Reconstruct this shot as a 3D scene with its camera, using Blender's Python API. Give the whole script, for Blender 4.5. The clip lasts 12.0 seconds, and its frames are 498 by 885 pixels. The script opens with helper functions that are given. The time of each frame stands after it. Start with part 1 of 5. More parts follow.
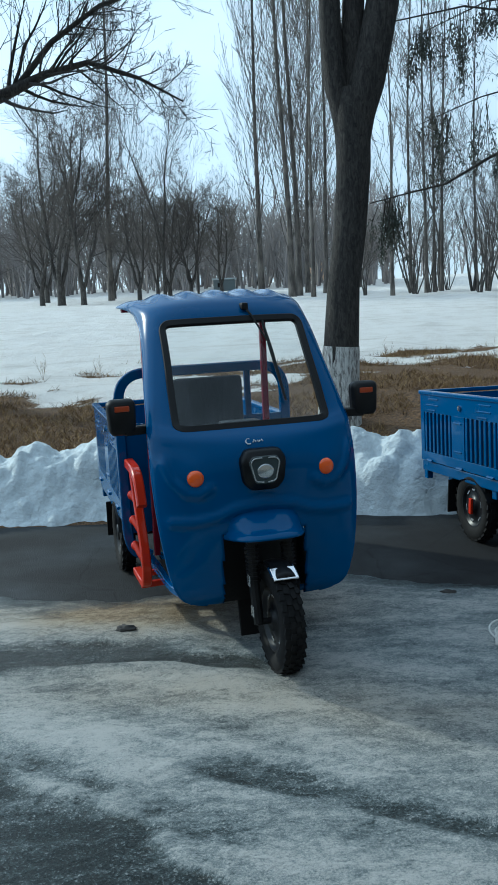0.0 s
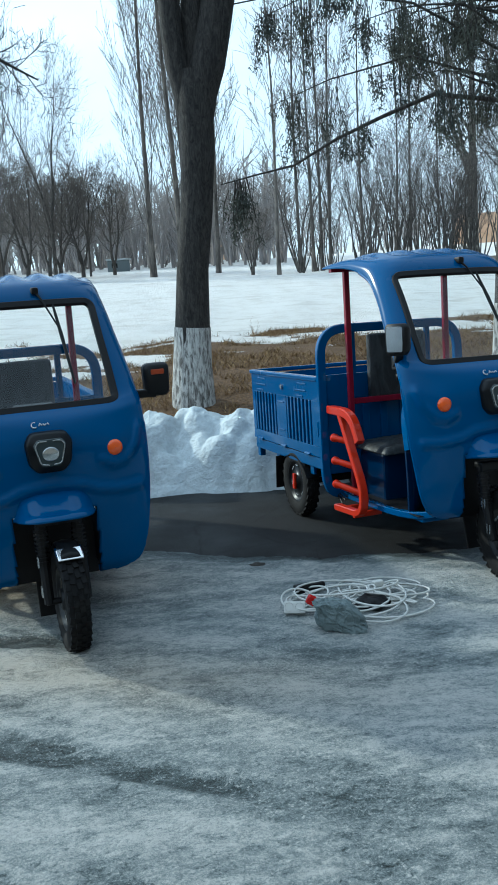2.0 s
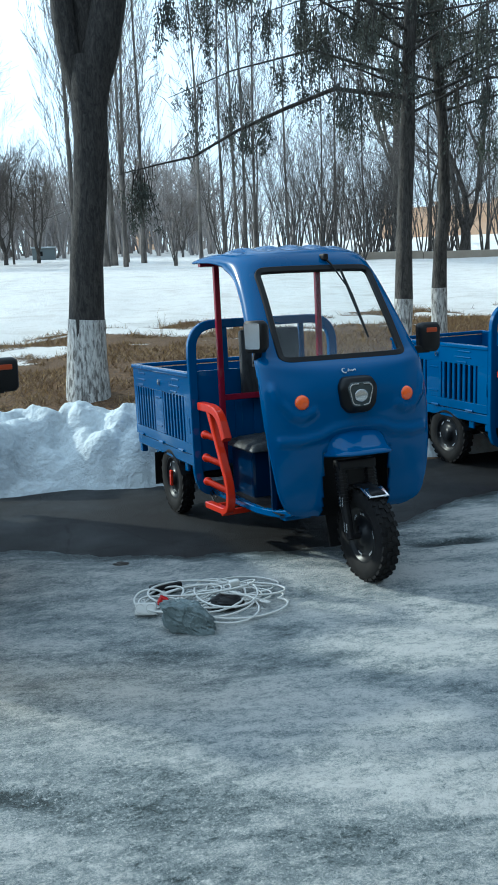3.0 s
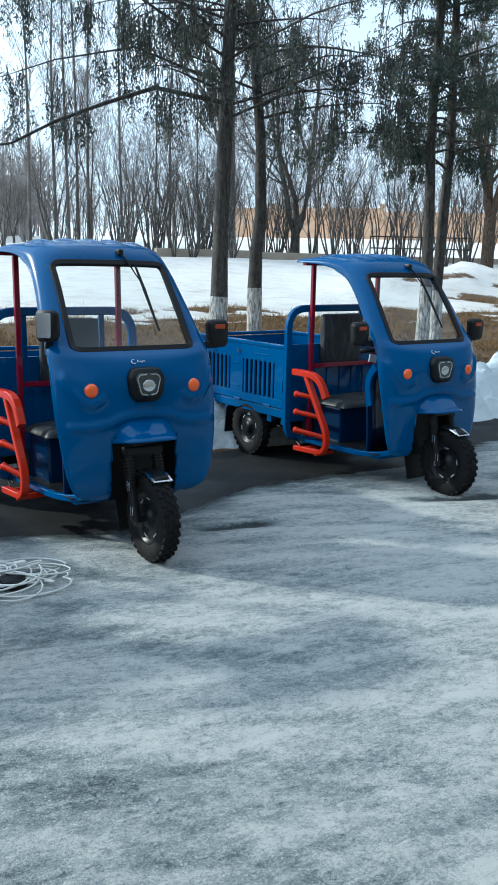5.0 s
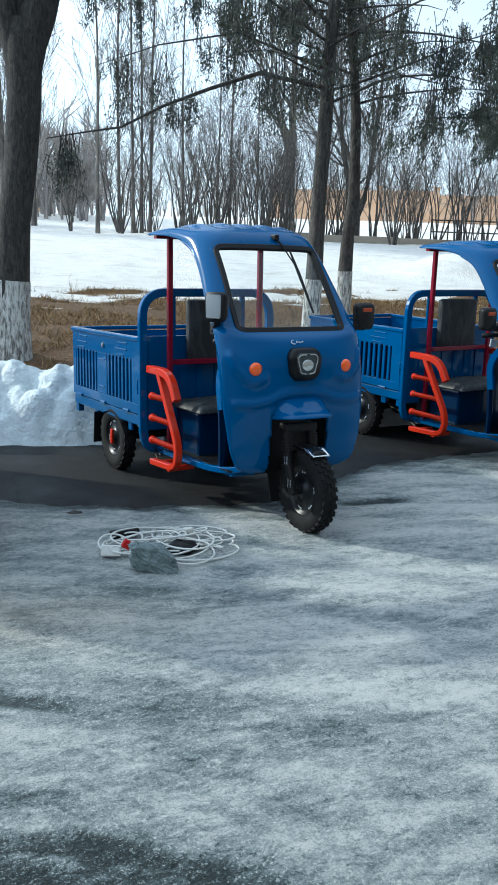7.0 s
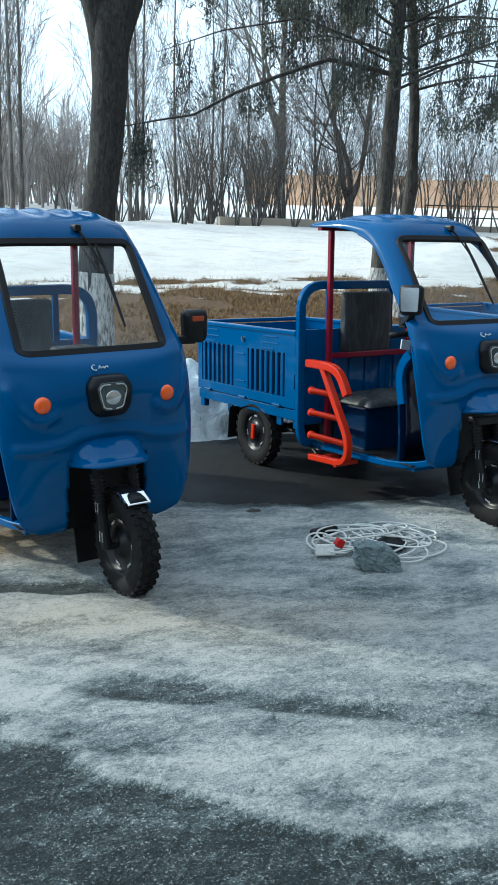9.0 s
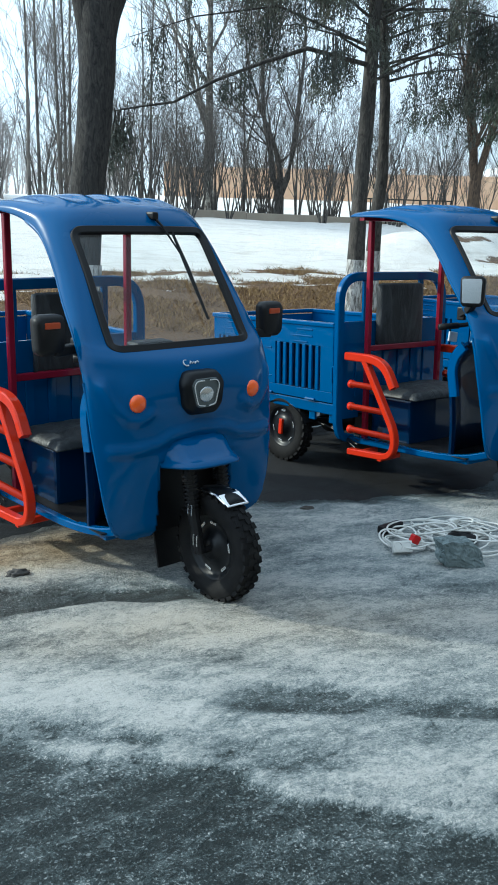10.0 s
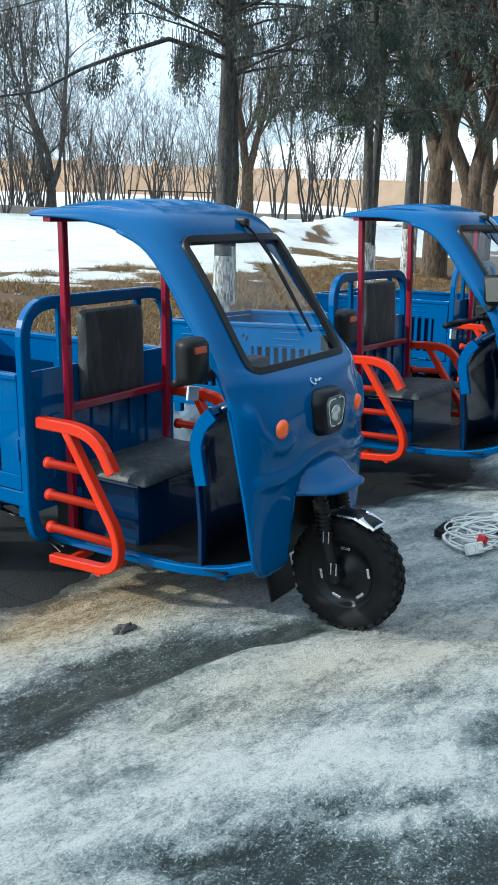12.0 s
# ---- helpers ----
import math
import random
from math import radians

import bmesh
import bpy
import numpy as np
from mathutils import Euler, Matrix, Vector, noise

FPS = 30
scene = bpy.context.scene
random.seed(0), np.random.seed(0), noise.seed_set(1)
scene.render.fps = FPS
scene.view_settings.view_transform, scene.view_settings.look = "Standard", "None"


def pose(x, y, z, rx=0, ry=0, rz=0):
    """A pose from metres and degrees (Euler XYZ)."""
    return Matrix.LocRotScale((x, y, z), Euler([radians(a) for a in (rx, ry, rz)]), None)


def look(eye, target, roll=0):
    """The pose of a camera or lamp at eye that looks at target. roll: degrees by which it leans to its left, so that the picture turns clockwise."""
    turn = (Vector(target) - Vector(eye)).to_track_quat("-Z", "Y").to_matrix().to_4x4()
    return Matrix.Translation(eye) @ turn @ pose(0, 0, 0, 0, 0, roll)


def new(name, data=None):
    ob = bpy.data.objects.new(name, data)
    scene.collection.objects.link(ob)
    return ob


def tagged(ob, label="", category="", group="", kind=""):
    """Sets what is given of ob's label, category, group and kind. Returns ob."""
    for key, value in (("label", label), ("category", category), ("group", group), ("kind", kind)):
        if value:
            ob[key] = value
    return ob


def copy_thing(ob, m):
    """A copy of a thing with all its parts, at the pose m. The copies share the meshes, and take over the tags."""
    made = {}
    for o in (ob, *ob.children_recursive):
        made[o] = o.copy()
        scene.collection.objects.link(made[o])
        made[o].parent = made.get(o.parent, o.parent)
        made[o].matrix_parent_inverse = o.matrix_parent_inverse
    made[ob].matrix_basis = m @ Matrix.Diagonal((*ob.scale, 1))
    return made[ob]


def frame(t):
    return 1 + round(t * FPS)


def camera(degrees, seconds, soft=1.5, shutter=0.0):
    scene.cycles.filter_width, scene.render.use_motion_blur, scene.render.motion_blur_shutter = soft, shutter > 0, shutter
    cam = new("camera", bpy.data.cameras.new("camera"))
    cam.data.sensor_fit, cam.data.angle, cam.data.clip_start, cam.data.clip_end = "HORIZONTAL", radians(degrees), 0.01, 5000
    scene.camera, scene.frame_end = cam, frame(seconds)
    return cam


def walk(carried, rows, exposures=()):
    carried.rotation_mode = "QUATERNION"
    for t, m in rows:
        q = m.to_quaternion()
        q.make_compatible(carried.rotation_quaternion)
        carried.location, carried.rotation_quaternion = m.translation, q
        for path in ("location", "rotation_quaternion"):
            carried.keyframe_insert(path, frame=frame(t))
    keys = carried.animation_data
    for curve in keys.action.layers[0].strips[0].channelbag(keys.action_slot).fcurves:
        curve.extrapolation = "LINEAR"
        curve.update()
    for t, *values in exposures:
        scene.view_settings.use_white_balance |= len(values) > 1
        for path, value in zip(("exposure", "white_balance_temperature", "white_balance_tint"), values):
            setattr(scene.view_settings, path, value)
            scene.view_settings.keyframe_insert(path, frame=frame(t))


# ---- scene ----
cam = camera(31.2, 12.0, soft=1.7)
METRES, EYE, TILT, LEAN, TURN = 6.2, 1.684, -8.97, 2.26, 0.0
ROWS = [
    (0.0, 0.0, 0.0, 0.0, 0.0, 0.0, -0.0),
    (0.5, 0.0124, -0.0063, 0.0004, -1.37, -0.03, 0.02),
    (1.0, 0.0331, -0.0124, 0.0001, -2.58, -0.15, 0.67),
    (1.5, 0.0604, -0.0171, -0.001, -4.2, -0.7, 1.25),
    (2.0, 0.0921, -0.0213, -0.0008, -5.82, -1.35, 1.6),
    (2.5, 0.1221, -0.0222, 0.0002, -8.84, -1.74, 1.56),
    (3.0, 0.1581, -0.0175, 0.0029, -10.03, -2.02, 1.31),
    (3.5, 0.1901, -0.0199, 0.0048, -10.76, -2.25, 0.87),
    (5.5, 0.1841, -0.0887, -0.0046, -22.33, -2.53, -0.64),
    (6.0, 0.1471, -0.1003, -0.0066, -22.08, -2.77, -1.31),
    (6.5, 0.1177, -0.0907, -0.0086, -20.63, -3.25, -1.58),
    (7.0, 0.0734, -0.074, -0.0064, -17.88, -3.64, -1.39),
    (9.0, -0.1192, 0.0059, -0.0021, -20.1, -4.45, -0.52),
    (9.5, -0.18, 0.0373, -0.0018, -23.68, -4.51, -0.29),
    (10.0, -0.2301, 0.0791, -0.0015, -25.61, -4.89, 0.03),
    (10.5, -0.277, 0.1246, 0.0057, -28.23, -4.98, 1.65),
    (11.0, -0.3334, 0.1634, 0.0109, -35.37, -5.43, 2.3),
    (11.5, -0.3787, 0.2071, 0.0153, -39.65, -5.71, 2.92),
    (12.0, -0.4133, 0.2535, 0.0227, -41.49, -5.89, 3.22),
]
walk(cam, [(t, pose(0, 0, EYE, TILT, LEAN, TURN) @ pose(METRES * x, METRES * y, METRES * z, 90 + pitch, roll, yaw)) for t, x, y, z, yaw, pitch, roll in ROWS],
     [(0.0, -0.58, 5000, -5), (0.5, -0.45, 5000, -5), (1.5, -0.35, 5000, -5), (2.5, -0.1, 5050, -4), (3.5, -0.05, 5050, -3), (6.0, 0.1, 5200, 0), (9.5, 0.08, 5250, -2), (12.0, 0.36, 5250, -2)])

# ---- light ----
SUN_AZ, SUN_EL = radians(-55.0), radians(25.0)      # azimuth from +y towards +x
to_sun = Vector((math.sin(SUN_AZ) * math.cos(SUN_EL), math.cos(SUN_AZ) * math.cos(SUN_EL), math.sin(SUN_EL)))
world = bpy.data.worlds.new("sky")
scene.world = world
world.use_nodes = True
wn = world.node_tree
sky = wn.nodes.new("ShaderNodeTexSky")
sky.sky_type, sky.sun_disc = "NISHITA", False
sky.sun_elevation, sky.sun_rotation = SUN_EL, SUN_AZ
sky.air_density, sky.dust_density, sky.ozone_density = 1.0, 0.4, 2.5
# thin high haze and drifting cloud over the blue
wc, wm, wz, wr, wx = (wn.nodes.new("ShaderNode" + k) for k in ("TexCoord", "Mapping", "TexNoise", "ValToRGB", "Mix"))
wm.inputs["Scale"].default_value = (1.0, 1.0, 2.6)
wz.inputs["Scale"].default_value, wz.inputs["Detail"].default_value, wz.inputs["Roughness"].default_value = 2.2, 6, 0.55
wr.color_ramp.elements[0].position, wr.color_ramp.elements[1].position = 0.34, 0.70
wr.color_ramp.elements[0].color, wr.color_ramp.elements[1].color = (0.75, 0.75, 0.75, 1), (1.0, 1.0, 1.0, 1)
wx.data_type = "RGBA"
# the haze glows towards the sun and dulls away from it
wd, wg, wk, wt = (wn.nodes.new("ShaderNode" + k) for k in ("VectorMath", "Math", "Math", "Mix"))
wd.operation, wg.operation, wk.operation = "DOT_PRODUCT", "MULTIPLY_ADD", "MAXIMUM"
wd.inputs[1].default_value = to_sun
wg.inputs[1].default_value, wg.inputs[2].default_value = 11.0, 10.5
wk.inputs[1].default_value = 3.5
wt.data_type, wt.blend_type = "RGBA", "MULTIPLY"
wt.inputs[0].default_value, wt.inputs[6].default_value = 1.0, (0.97, 1.0, 1.02, 1)
wn.links.new(wc.outputs["Generated"], wd.inputs[0])
wn.links.new(wd.outputs["Value"], wg.inputs[0])
wn.links.new(wg.outputs[0], wk.inputs[0])
wn.links.new(wk.outputs[0], wt.inputs[7])
wn.links.new(wt.outputs[2], wx.inputs[7])
wn.links.new(wc.outputs["Generated"], wm.inputs[0])
wn.links.new(wm.outputs[0], wz.inputs["Vector"])
wn.links.new(wz.outputs["Fac"], wr.inputs[0])
ws, wh, wp = (wn.nodes.new("ShaderNode" + k) for k in ("SeparateXYZ", "ValToRGB", "Math"))
wp.operation = "MULTIPLY"
for el, (pos, val) in zip([*wh.color_ramp.elements, wh.color_ramp.elements.new(0.5)], ((0.0, 1.0), (0.66, 0.58), (0.33, 0.90))):
    el.position, el.color = pos, (val, val, val, 1)
wn.links.new(wc.outputs["Generated"], ws.inputs[0])
wn.links.new(ws.outputs[2], wh.inputs[0])
wn.links.new(wr.outputs[0], wp.inputs[0])
wn.links.new(wh.outputs[0], wp.inputs[1])
wn.links.new(wp.outputs[0], wx.inputs[0])
wn.links.new(sky.outputs[0], wx.inputs[6])
wn.links.new(wx.outputs[2], wn.nodes["Background"].inputs[0])
wn.nodes["Background"].inputs[1].default_value = 0.097
sun = new("sun", bpy.data.lights.new("sun", "SUN"))
sun.data.energy, sun.data.angle, sun.data.color = 3.9, radians(2.0), (1.0, 0.86, 0.66)
sun.matrix_world = look(to_sun * 50, (0, 0, 0))
scene.view_settings.exposure = 0.0

# ---- materials ----


def mat(name, colour=(0.5, 0.5, 0.5), rough=0.5, metal=0.0, spec=0.5):
    m = bpy.data.materials.new(name)
    m.use_nodes = True
    b = m.node_tree.nodes["Principled BSDF"]
    b.inputs["Base Color"].default_value = (*colour, 1)
    b.inputs["Roughness"].default_value = rough
    b.inputs["Metallic"].default_value = metal
    b.inputs["Specular IOR Level"].default_value = spec
    return m


class Nodes:
    """Short hand for a material's node tree."""

    def __init__(self, m):
        self.t, self.m = m.node_tree, m
        self.b = self.t.nodes["Principled BSDF"]

    def node(self, kind):
        return self.t.nodes.new("ShaderNode" + kind)

    def link(self, a, b):
        self.t.links.new(a, b)

    def coords(self, scale=(1, 1, 1), rot=(0, 0, 0)):
        c, p = self.node("TexCoord"), self.node("Mapping")
        p.inputs["Scale"].default_value = scale
        p.inputs["Rotation"].default_value = rot
        self.link(c.outputs["Object"], p.inputs[0])
        return p.outputs[0]

    def noise(self, scale, detail=4, rough=0.55, vec=None, distort=0.0):
        n = self.node("TexNoise")
        n.inputs["Scale"].default_value, n.inputs["Detail"].default_value = scale, detail
        n.inputs["Roughness"].default_value, n.inputs["Distortion"].default_value = rough, distort
        self.link(vec if vec is not None else self.coords(), n.inputs["Vector"])
        return n.outputs["Fac"]

    def ramp(self, fac, *stops):
        r = self.node("ValToRGB")
        e = r.color_ramp.elements
        while len(e) < len(stops):
            e.new(0.5)
        for el, (pos, col) in zip(e, stops):
            el.position = pos
            el.color = (*col, 1) if len(col) == 3 else (col[0], col[0], col[0], 1)
        self.link(fac, r.inputs[0])
        return r.outputs[0]

    def mix(self, fac, a, b):
        n = self.node("Mix")
        n.data_type = "RGBA"
        for v, i in ((fac, 0), (a, 6), (b, 7)):
            if isinstance(v, tuple):
                n.inputs[i].default_value = (*v, 1)
            elif isinstance(v, (int, float)):
                n.inputs[i].default_value = v
            else:
                self.link(v, n.inputs[i])
        return n.outputs[2]

    def math(self, op, a, b=0.0, c=0.0, clamp=False):
        n = self.node("Math")
        n.operation, n.use_clamp = op, clamp
        for i, v in enumerate((a, b, c)):
            if isinstance(v, (int, float)):
                n.inputs[i].default_value = v
            else:
                self.link(v, n.inputs[i])
        return n.outputs[0]

    def attr(self, name):
        n = self.node("Attribute")
        n.attribute_name = name
        return n.outputs["Fac"]

    def bump(self, height, strength=0.3, distance=0.01):
        n = self.node("Bump")
        n.inputs["Strength"].default_value, n.inputs["Distance"].default_value = strength, distance
        self.link(height, n.inputs["Height"])
        self.link(n.outputs[0], self.b.inputs["Normal"])

    def colour(self, out):
        self.link(out, self.b.inputs["Base Color"])

    def rough(self, out):
        self.link(out, self.b.inputs["Roughness"])


def painted(name, colour, dark, rough=0.28, dust=0.5):
    """Sprayed vehicle paint with dust film and faint orange peel."""
    m = mat(name, colour, rough)
    n = Nodes(m)
    big, fine = n.noise(3.0, 5), n.noise(60.0, 3)
    f = n.ramp(big, (0.35, (0,)), (0.75, (1,)))
    n.colour(n.mix(n.math("MULTIPLY", f, dust), colour, dark))
    n.rough(n.math("MULTIPLY_ADD", big, 0.3, rough - 0.12))
    n.bump(fine, 0.04, 0.002)
    n.b.inputs["Coat Weight"].default_value = 0.42
    n.b.inputs["Specular IOR Level"].default_value = 0.07
    n.b.inputs["Coat Roughness"].default_value = 0.025
    return m


BLUE = painted("blue_paint", (0.002, 0.075, 0.230), (0.002, 0.067, 0.196), 0.2)
# shade put into the blue, for cab insides and louvre gaps
SHADEBLUE = painted("shaded_blue_paint", (0.0, 0.016, 0.06), (0.004, 0.02, 0.05), 0.3)
RED = painted("red_paint", (0.56, 0.028, 0.005), (0.42, 0.024, 0.010), 0.3)
DKRED = painted("dark_red_paint", (0.21, 0.007, 0.026), (0.16, 0.009, 0.024), 0.35)
BLACK = mat("black_plastic", (0.008, 0.008, 0.009), 0.45, 0.0, 0.25)
nb = Nodes(BLACK)
nb.rough(nb.math("MULTIPLY_ADD", nb.noise(25, 4), 0.3, 0.3))
GLOSSBLACK = mat("gloss_black", (0.007, 0.008, 0.010), 0.34, 0.0, 0.22)
RUBBER = mat("tyre_rubber", (0.018, 0.018, 0.019), 0.8)
nr = Nodes(RUBBER)
nr.colour(nr.mix(nr.ramp(nr.noise(14, 5), (0.4, (0,)), (0.75, (1,))), (0.005, 0.005, 0.006), (0.015, 0.0145, 0.014)))
nr.b.inputs["Specular IOR Level"].default_value = 0.25
nr.bump(nr.noise(90, 3), 0.2, 0.002)
CHROME = mat("chrome", (0.75, 0.75, 0.77), 0.12, 1.0)
STEEL = mat("dull_steel", (0.28, 0.28, 0.29), 0.4, 0.9)
AMBER = mat("amber_lens", (0.90, 0.115, 0.002), 0.18)
AMBER.node_tree.nodes["Principled BSDF"].inputs["Coat Weight"].default_value = 0.6
DKAMBER = mat("reflector_orange", (0.38, 0.055, 0.012), 0.3)
REDLENS = mat("red_lens", (0.45, 0.01, 0.01), 0.25)
SILVER = mat("silver_reflector", (0.55, 0.57, 0.58), 0.22, 0.8)
WHITEPAINT = mat("white_print", (0.55, 0.60, 0.65), 0.5)
LAMPGLASS = mat("lamp_glass", (0.05, 0.065, 0.07), 0.12, 0.0, 0.6)
GREYVINYL = mat("seat_vinyl", (0.035, 0.038, 0.042), 0.42, 0.0, 0.25)
ns = Nodes(GREYVINYL)
wv = ns.noise(6, 6, 0.6, ns.coords((1.6, 1.0, 0.5)), 1.4)
ns.colour(ns.mix(ns.ramp(wv, (0.45, (0,)), (0.62, (1,))), (0.026, 0.029, 0.032), (0.055, 0.060, 0.065)))
ns.bump(wv, 0.7, 0.02)
MIRROR = mat("mirror_glass", (0.50, 0.53, 0.55), 0.14, 1.0)
GLASS = mat("window_glass", (0.86, 0.93, 0.93), 0.02)
ng = Nodes(GLASS)
ng.b.inputs["Transmission Weight"].default_value = 1.0
ng.b.inputs["IOR"].default_value = 1.02
film = ng.node("BsdfTransparent")
film.inputs[0].default_value = (0.93, 0.95, 0.95, 1)
gloss = ng.node("BsdfGlossy")
gloss.inputs["Roughness"].default_value = 0.04
gloss.inputs["Color"].default_value = (0.9, 0.95, 1.0, 1)
fres = ng.node("Fresnel")
fres.inputs[0].default_value = 1.5
mixg = ng.node("MixShader")
ng.link(fres.outputs[0], mixg.inputs[0])
ng.link(film.outputs[0], mixg.inputs[1])
ng.link(gloss.outputs[0], mixg.inputs[2])
ng.link(mixg.outputs[0], ng.t.nodes["Material Output"].inputs[0])
ng.t.nodes.remove(ng.b)

# asphalt
ASPHALT = mat("asphalt", (0.05, 0.05, 0.052), 0.8, 0.0, 0.25)
na = Nodes(ASPHALT)
ag, ab = na.noise(150, 3), na.noise(1.3, 5)
acol = na.mix(na.ramp(ag, (0.4, (0,)), (0.7, (1,))), (0.008, 0.008, 0.009), (0.034, 0.033, 0.032))
wander = na.node("Mix")
wander.data_type = "VECTOR"
wander.inputs[0].default_value = 0.12
crack_noise = na.node("TexNoise")
crack_noise.inputs["Scale"].default_value = 3.0
na.link(na.coords(), crack_noise.inputs["Vector"])
na.link(na.coords(), wander.inputs[4])
na.link(crack_noise.outputs["Color"], wander.inputs[5])
cells = na.node("TexVoronoi")
cells.feature = "DISTANCE_TO_EDGE"
cells.inputs["Scale"].default_value = 1.5
na.link(wander.outputs[1], cells.inputs["Vector"])
cracked = na.ramp(cells.outputs["Distance"], (0.0, (1,)), (0.010, (0,)))
na.colour(na.mix(cracked, na.mix(na.ramp(ab, (0.4, (0,)), (0.7, (1,))), acol, (0.017, 0.018, 0.019)), (0.003, 0.003, 0.003)))
na.rough(na.ramp(ab, (0.35, (0.85,)), (0.7, (0.45,))))
na.bump(ag, 0.6, 0.008)

# ice and packed snow: thin ice lets the dark road show
ICE = mat("packed_ice", (0.4, 0.45, 0.48), 0.4)
ni = Nodes(ICE)
thick = ni.attr("thick")
along = (0, 0, radians(-28))
mid = ni.noise(4.2, 6, 0.58, ni.coords((0.40, 1.5, 1), along), 0.6)
ripple = ni.noise(15, 6, 0.66, ni.coords((0.75, 1.25, 1), along), 1.0)
clod = ni.noise(30, 8, 0.78, ni.coords((0.8, 1.2, 1), along), 0.4)
grain = ni.noise(110, 5, 0.8)
grit = ni.noise(330, 3, 0.75)
flecks = ni.noise(105, 3, 0.62, None, 0.6)
worn = ni.math("SUBTRACT", 1.15, thick, 0.0, True)
pits = ni.noise(48, 4, 0.66, ni.coords((0.8, 1.3, 1), along), 0.5)
tone = ni.math("MULTIPLY_ADD", thick, 0.56, 0.165)
tone = ni.math("ADD", tone, ni.math("MULTIPLY", ni.ramp(flecks, (0.56, (0,)), (0.64, (1,))), ni.math("MULTIPLY_ADD", worn, 0.26, 0.10)))
tone = ni.math("SUBTRACT", tone, ni.math("MULTIPLY", ni.ramp(pits, (0.565, (0,)), (0.66, (1,))), 0.16))
for fac, amount in ((mid, 0.85), (ripple, 0.75), (clod, 0.75), (grain, 1.0), (grit, 0.8)):
    tone = ni.math("ADD", tone, ni.math("MULTIPLY_ADD", fac, amount, -0.5 * amount))
icecol = ni.ramp(tone, (0.14, (0.018, 0.025, 0.026)), (0.32, (0.066, 0.086, 0.090)), (0.47, (0.18, 0.215, 0.225)), (0.64, (0.33, 0.355, 0.355)), (0.88, (0.58, 0.58, 0.56)))
# tint shared by real sand and the sunlight painted on the ice
sand_sun_col = ni.ramp(tone, (0.25, (0.05, 0.034, 0.018)), (0.5, (0.21, 0.145, 0.075)), (0.8, (0.50, 0.40, 0.26)))
ni.colour(ni.mix(ni.attr("sand_sun"), icecol, sand_sun_col))
ni.rough(ni.ramp(tone, (0.25, (0.30,)), (0.60, (0.75,))))
ni.b.inputs["Specular IOR Level"].default_value = 0.25
relief = ni.math("ADD", clod, ni.math("MULTIPLY", grain, 0.5))
ni.bump(ni.math("ADD", relief, ni.math("MULTIPLY", ripple, 1.0)), 0.9, 0.022)

# snow, its base colour dulled and blued to carry the bank's shade, with random dirt
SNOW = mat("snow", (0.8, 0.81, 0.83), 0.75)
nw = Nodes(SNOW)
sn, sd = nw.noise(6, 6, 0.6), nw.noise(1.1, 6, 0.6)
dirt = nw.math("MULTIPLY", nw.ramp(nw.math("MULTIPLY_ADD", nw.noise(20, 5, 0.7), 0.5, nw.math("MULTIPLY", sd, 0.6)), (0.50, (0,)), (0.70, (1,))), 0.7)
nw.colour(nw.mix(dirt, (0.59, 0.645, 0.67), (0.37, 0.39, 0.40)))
nw.bump(nw.math("ADD", nw.noise(9, 5, 0.6), nw.math("MULTIPLY", nw.noise(30, 3, 0.5), 0.15)), 0.8, 0.05)

# verge: brown soil with dead grass, and the snowfield beyond it
LAND = mat("land", (0.2, 0.15, 0.1), 0.9)
nl = Nodes(LAND)
g1, g2, g3 = nl.noise(2.2, 6, 0.6), nl.noise(26, 6, 0.65), nl.noise(0.35, 4)
soil = nl.mix(nl.ramp(g2, (0.35, (0,)), (0.68, (1,))), (0.030, 0.016, 0.008), (0.31, 0.17, 0.065))
soil = nl.mix(nl.ramp(g1, (0.4, (0,)), (0.65, (1,))), soil, (0.135, 0.075, 0.030))
snowc = nl.mix(nl.ramp(nl.math("MULTIPLY_ADD", g2, 0.5, nl.math("MULTIPLY", g1, 0.6)), (0.52, (0,)), (0.78, (1,))), (0.94, 0.91, 0.87), (0.74, 0.69, 0.63))
sf = nl.math("ADD", nl.attr("snow"), nl.math("MULTIPLY_ADD", g2, 0.5, -0.25))
sf = nl.ramp(sf, (0.47, (0,)), (0.56, (1,)))
tracks = nl.noise(1.3, 7, 0.68, nl.coords((0.45, 1.7, 1)), 0.4)
snowc = nl.mix(nl.math("MULTIPLY", nl.ramp(tracks, (0.54, (0,)), (0.66, (1,))), 0.5), snowc, (0.60, 0.55, 0.48))
nl.colour(nl.mix(sf, soil, snowc))
nl.bump(nl.math("ADD", g2, nl.math("MULTIPLY", g1, 1.0)), 1.0, 0.08)

BARK = mat("dark_bark", (0.06, 0.052, 0.046), 0.9)
nk = Nodes(BARK)
bk = nk.noise(9, 7, 0.7, nk.coords((3.2, 3.2, 0.9)), 1.2)
nk.colour(nk.mix(nk.ramp(bk, (0.38, (0,)), (0.66, (1,))), (0.014, 0.0135, 0.013), (0.075, 0.066, 0.058)))
nk.bump(bk, 0.9, 0.03)
BROWNBARK = mat("brown_bark", (0.14, 0.09, 0.055), 0.9)
nbb = Nodes(BROWNBARK)
br = nbb.noise(7, 6, 0.68, nbb.coords((3, 3, 0.7)), 0.8)
nbb.colour(nbb.mix(nbb.ramp(br, (0.38, (0,)), (0.66, (1,))), (0.028, 0.020, 0.014), (0.15, 0.10, 0.065)))
nbb.bump(br, 0.9, 0.03)
ELMBARK = mat("elm_bark", (0.06, 0.055, 0.05), 0.9)
nel = Nodes(ELMBARK)
